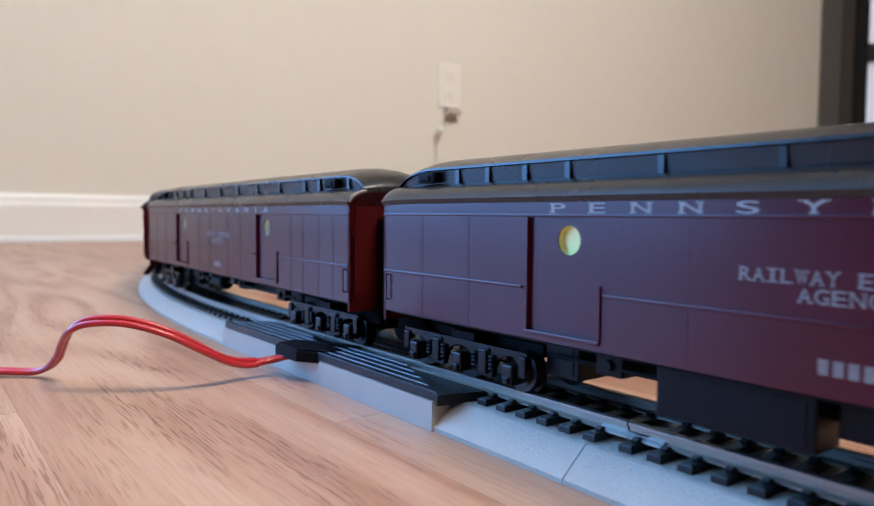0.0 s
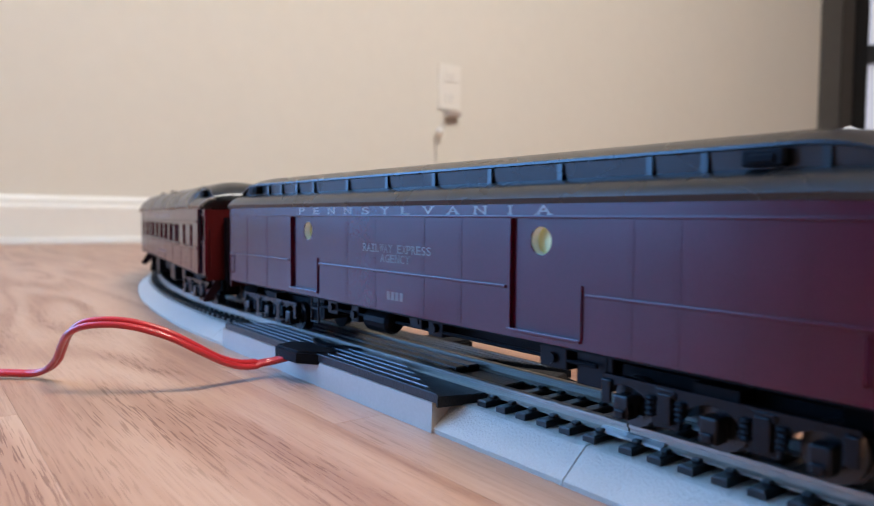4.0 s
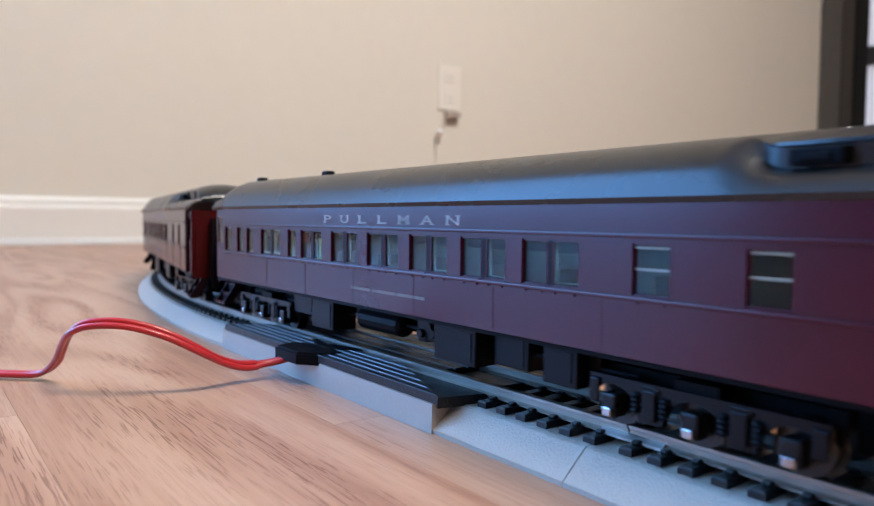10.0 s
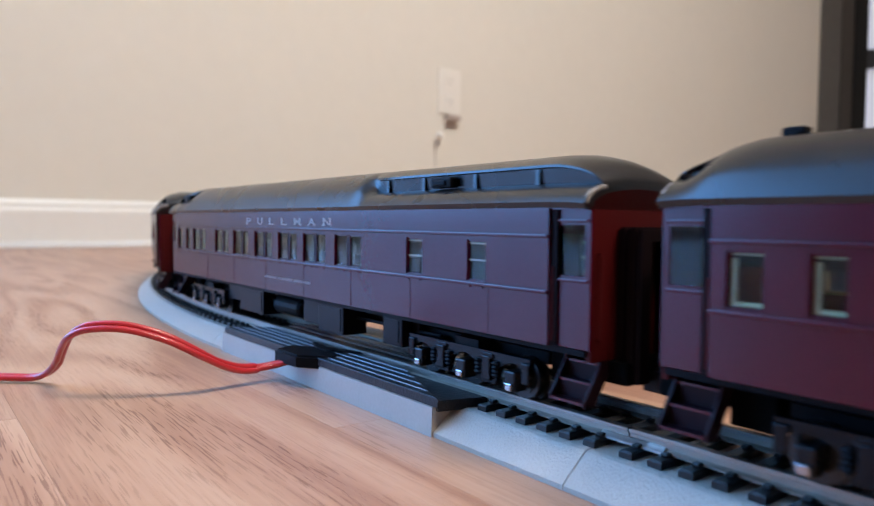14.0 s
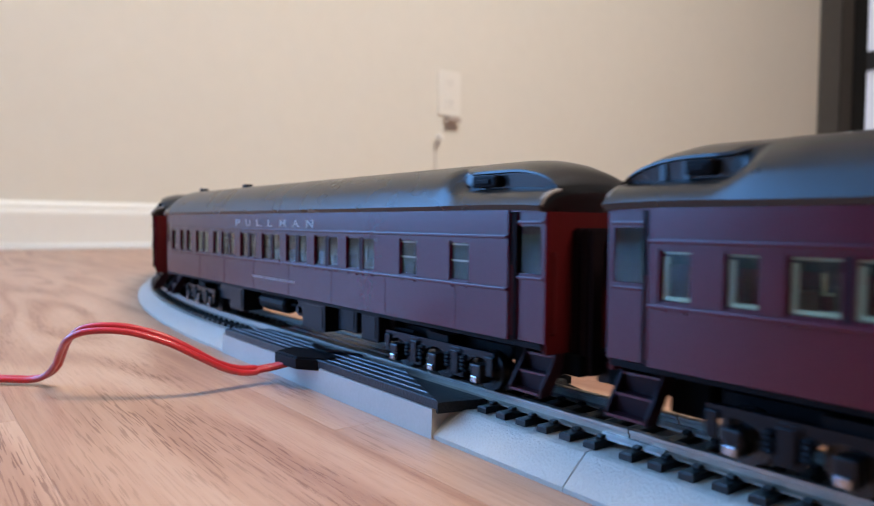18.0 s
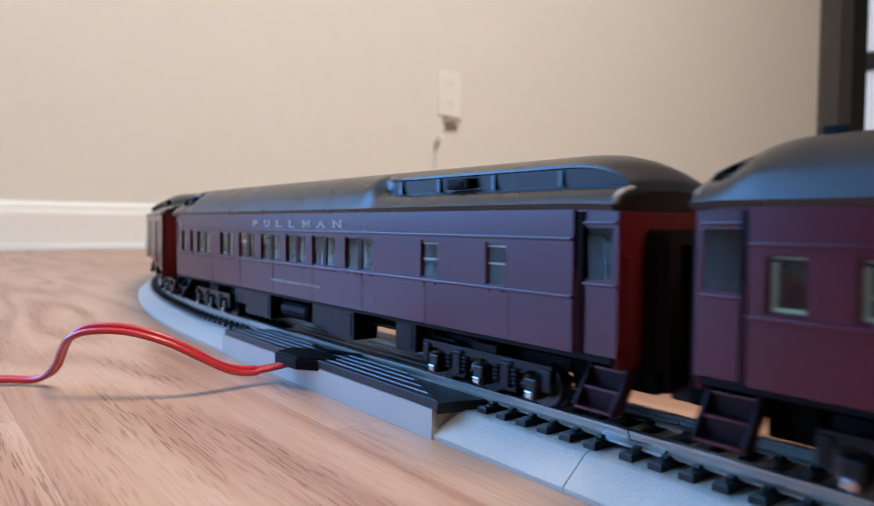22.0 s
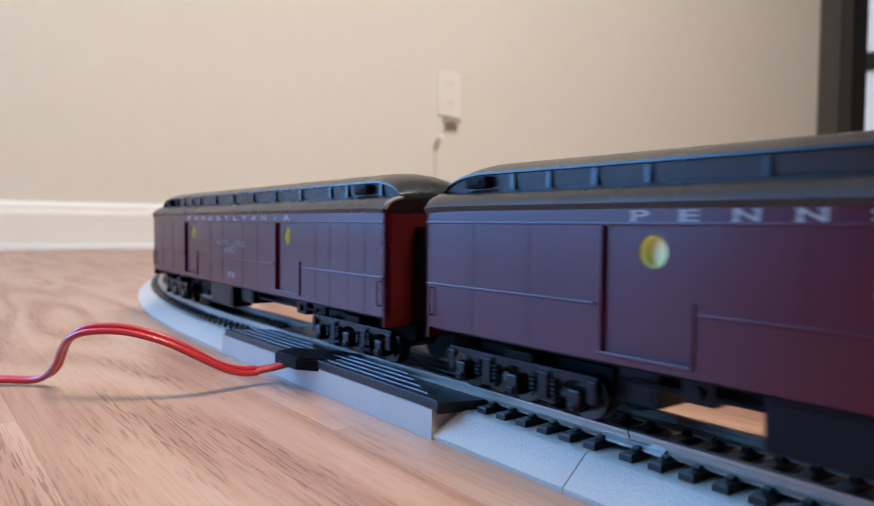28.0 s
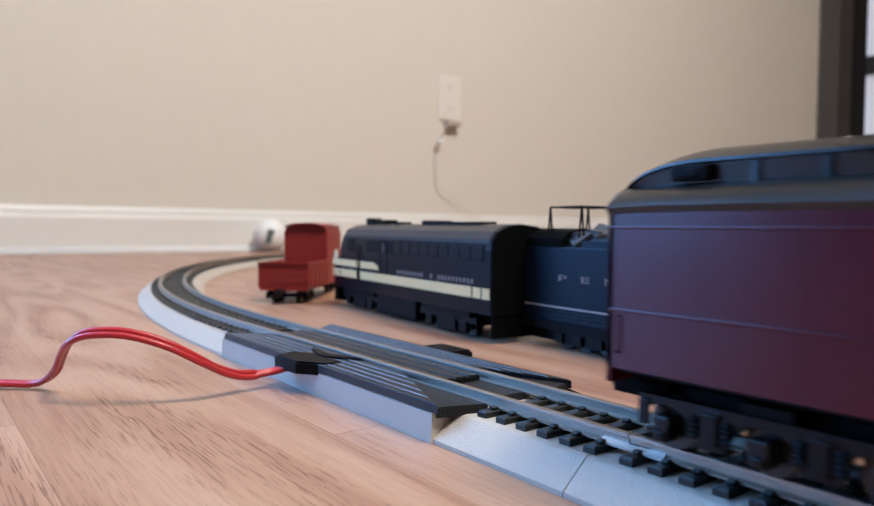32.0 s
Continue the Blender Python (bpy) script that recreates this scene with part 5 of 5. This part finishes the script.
bm = bmesh.new()
box(bm, -tl / 2 - 2, tl / 2 + 2, -17, 17, 9, 12.5)
box(bm, -tl / 2 + 2, tl / 2 - 2, -11, 11, 3.0, 9)
part("frame", bm, BLACK, tnd)
for e in (-1, 1):
    bm = bmesh.new()
    box(bm, -tl / 2 + 1, tl / 2 - 1, *sorted((e * 16, e * 16.35)), 18.9, 19.6)
    part("stripe", bm, GOLD, tnd, "thin pale stripe")
    for z in (13.5, 15.2, 16.9):
        bm = bmesh.new()
        box(bm, -tl / 2 + 1, tl / 2 - 1, *sorted((e * 16, e * 16.5)), z, z + 0.7)
        part("rib", bm, TENDER, tnd)
bm = bmesh.new()
rnd = random.Random(4)
for i in range(110):
    x, y = rnd.uniform(-80, 55), rnd.uniform(-11, 11)
    r = rnd.uniform(2, 4)
    z = 46 + 9 * (1 - (y / 13) ** 2) * (1 - ((x + 12) / 82) ** 2)
    m = Matrix.Translation(Vector((x, y, z)) * MM) @ Euler((rnd.random() * 6, rnd.random() * 6, rnd.random() * 6)).to_matrix().to_4x4()
    box(bm, -r, r, -r, r, -r * 0.8, r * 0.8, m=m)
box(bm, -86, 58, -12, 12, 44, 50)
tagged(part("coal_load", bm, COAL, tnd, "grey coal load"), kind="stuff")
for e in (-1, 1):
    bm = bmesh.new()
    box(bm, -60, 62, *sorted((e * 14.6, e * 15.6)), 46, 49)
    part("coaming", bm, TENDER, tnd)
bars_at = [((x + k, y, 46), (x, y, 64)) for x in (-84, -64) for y in (-12, 12) for k in (-2, 2)]
bars_at += [((x, -12, 64), (x, 12, 64)) for x in (-84, -64)] + [((-84, y, 64), (-64, y, 64)) for y in (-12, 12)]
for p, q in bars_at:
    bm = bmesh.new()
    rod(bm, p, q, 0.45, 6)
    part("railing_bar", bm, BLACK, tnd)
bm = bmesh.new()
ring = [(-16.4, 46), (-15.5, 50), (-11, 53), (0, 54.4), (11, 53), (15.5, 50), (16.4, 46)]
loft(bm, [[(x, y, z) for y, z in ring] for x in (-tl / 2 - 6, -tl / 2 + 26)])
part("front_hood", bm, DEEP_BLACK, tnd, "black arched hood")
lettering("lettering", "PENNSYLVANIA", FAINT_GOLD, tnd, -tl / 2 + 20, tl / 2 - 9, 31, 2.7, -16.05)
for x in (-62, 62):
    simple_truck(tnd, x, axles=(-12, 0, 12))

# wall outlet with its plate, plug and hanging cord
out = empty("wall_outlet", "white wall outlet plate with a plugged-in dark adapter", "outlet", at=Matrix.Translation(room(1.03, D1)) @ pose(0, 0, 0, 0, 0, ROOM))
bm = bmesh.new()
box(bm, -37, 37, -5, 0, 340, 458, bevel=1.5)
PLATE = material("ivory_plate", (0.76, 0.71, 0.63), 0.4)
part("cover_plate", bm, PLATE, out)
for z in (372, 426):
    bm = bmesh.new()
    box(bm, -17, 17, -6.5, -4.5, z - 14, z + 14, bevel=1)
    part("socket", bm, PLATE, out)
    bm = bmesh.new()
    for x in (-6, 6):
        box(bm, x - 1.2, x + 1.2, -6.7, -6.4, z - 2, z + 7)
    rod(bm, (0, -6.4, z - 8), (0, -6.7, z - 8), 2.4, 10)
    part("slot", bm, material("grey_socket_slot", (0.42, 0.4, 0.37), 0.5), out)
bm = bmesh.new()
box(bm, -20, 24, -26, -5, 322, 334, bevel=2)
part("adapter", bm, material("brown_adapter", (0.46, 0.38, 0.33), 0.5), out, "dark brown adapter at the lower socket")
bm = bmesh.new()
tube(bm, smooth_line([(-18, -20, 326), (-30, -24, 315), (-44, -22, 282), (-52, -14, 262), (-48, -12, 200), (-40, -12, 160), (-6, -16, 140), (60, -20, 100), (120, -24, 60), (170, -30, 4)]), 1.5, 8)
lead = part("lead", bm, material("ivory_cord", (0.68, 0.62, 0.54), 0.5), out, "thin ivory cord", smooth=True)
bm = bmesh.new()
rod(bm, (-46, -18, 274), (-40, -22, 284), 9, 14, 8)
part("plug_end", bm, WHITE, lead, smooth=True)

# the white round thing by the wall
ball = empty("white_ball", "white round plastic gadget with a dark slot beside the baseboard", "gadget", at=Matrix.Translation(room(0.5, D1 - 0.06)) @ pose(0, 0, 0, 0, 0, -25))
bm = bmesh.new()
bmesh.ops.create_uvsphere(bm, u_segments=24, v_segments=14, radius=0.036)
bmesh.ops.translate(bm, verts=bm.verts, vec=(0, 0, 0.034))
for q in bm.verts:
    q.co.z = max(q.co.z, 0.0)
part("shell", bm, WHITE, ball, smooth=True)
bm = bmesh.new()
box(bm, 8, 16, -36, -20, 22, 52, bevel=2, m=pose(0, 0, 0, 0, 14, 0))
part("slot", bm, material("grey_green_slot", (0.12, 0.15, 0.14), 0.5), ball)
bm = bmesh.new()
rod(bm, (0, 0, 0), (0, 0, 4), 30, 24)
part("foot", bm, material("brown_foot", (0.2, 0.14, 0.11), 0.5), ball)

# a folded white card, propped up beyond the track
card = empty("folded_card", "folded white card propped up on the floor behind the track", "card", at=pose(0, 0, 0))
for name, outline, thick in (("card_panel", ((518, 925, 169), (564, 960, 184), (575, 935, 165), (528, 900, 137)), 1.2),
                             ("card_strip", ((517, 902, 151), (525, 902, 139), (510, 905, 118), (502, 905, 124)), 1.2),
                             ("card_leg", ((502, 907, 124), (510, 907, 118), (510, 907, 0), (502, 907, 0)), 1.2)):
    bm = bmesh.new()
    loft(bm, [[(x, y + q, z) for x, y, z in outline] for q in (0, thick)])
    part(name, bm, PAPER, card)

# ---- floor planks: they run along the straight ----
PW, SEAM_U = 0.0645, -0.1045
rnd = random.Random(11)
PLANK_LONG = 1.2154
plank_a = plank_mesh(1215.25, PW * 1000 - 0.07)
rest_v, rest_f = [], []
along = Matrix.Rotation(math.pi / 2, 4, "Z")
for row in range(int((U0 - SEAM_U) / PW) - 1, int((6.5 - SEAM_U) / PW) + 1):
    u = SEAM_U + row * PW
    a = {-1: 0.1265, 0: 0.72, 1: 0.069}.get(row, rnd.uniform(0.2, 0.9) * PLANK_LONG) - 5 * PLANK_LONG
    while a < D1 + 2.2:
        m = Matrix.Translation((u + PW - 0.0001, a, 0)) @ along
        if -0.7 < u < 3.4 and a > -1.5:
            again("plank", plank_a, floor, m)
        else:
            k = len(rest_v)
            rest_v += [along.inverted() @ m @ q.co for q in plank_a.vertices]
            rest_f += [[k + i for i in p.vertices] for p in plank_a.polygons]
        a += PLANK_LONG
rest = bpy.data.meshes.new("far_planks")
rest.from_pydata(rest_v, [], rest_f)
rest.materials.append(OAK)
tagged(again("far_planks", rest, floor, along), kind="stuff")


# ---- what moves: the train rolls round the oval, trucks follow the rails and the wheels turn ----
SPEED = (32.2, 37.3, 39.3, 44.4, 47.5, 52.2, 56.6, 63.3, 71.3, 76.0, 78.6, 80.3, 82.9, 75.5, 82.2, 80.9, 81.7)
FIRST = 79.0


def rolled(t):
    """Millimetres that the train has rolled by t seconds."""
    total, k = 0.0, 0
    while k < 15 and t > 2 * (k + 1):
        total += SPEED[k] + SPEED[k + 1]
        k += 1
    x = t - 2 * k
    return total + SPEED[k] * x + (SPEED[k + 1] - SPEED[k]) * x * x / 4


def car_state(i, t):
    """Pose of car i and the turn of its two trucks (far one first)."""
    s = FIRST - rolled(t) + sum(LENGTHS[1:i + 1]) + GAP * i - (1.8 if i == 6 else 0.0)
    L = LENGTHS[i]
    (a, da), (b, db) = on_track(s - 0.15 * L), on_track(s - 0.85 * L)
    h = b - a
    yaw = math.atan2(h.y, h.x)
    c = (a + b) / 2
    m = Matrix.Translation((c.x * MM, c.y * MM, ZR * MM)) @ Matrix.Rotation(yaw, 4, "Z")
    turn = [(math.atan2(-q.y, -q.x) - yaw + math.pi) % math.tau - math.pi for q in (da, db)]
    return m, turn


def motions():
    coarse = [q * 0.4 for q in range(81)]
    fine = [q / 15 for q in range(481)]
    spin = [rolled(t) / 5.15 for t in fine]
    for i, car in enumerate(TRAIN):
        states = [(t, *car_state(i, t)) for t in coarse]
        walk(car, [(t, m) for t, m, _ in states])
        trucks = sorted((o for o in car.children if o.name.startswith("truck")), key=lambda o: o.location.x)
        for k, tr in enumerate(trucks):
            at = tr.location.copy()
            walk(tr, [(t, Matrix.Translation(at) @ Matrix.Rotation(turn[k], 4, "Z")) for t, _, turn in states])
            for w in [o for o in tr.children if o.name.startswith("wheelset")]:
                pl = w.location.copy()
                walk(w, [(t, Matrix.Translation(pl) @ Matrix.Rotation(a, 4, "Y")) for t, a in zip(fine, spin)])


motions()
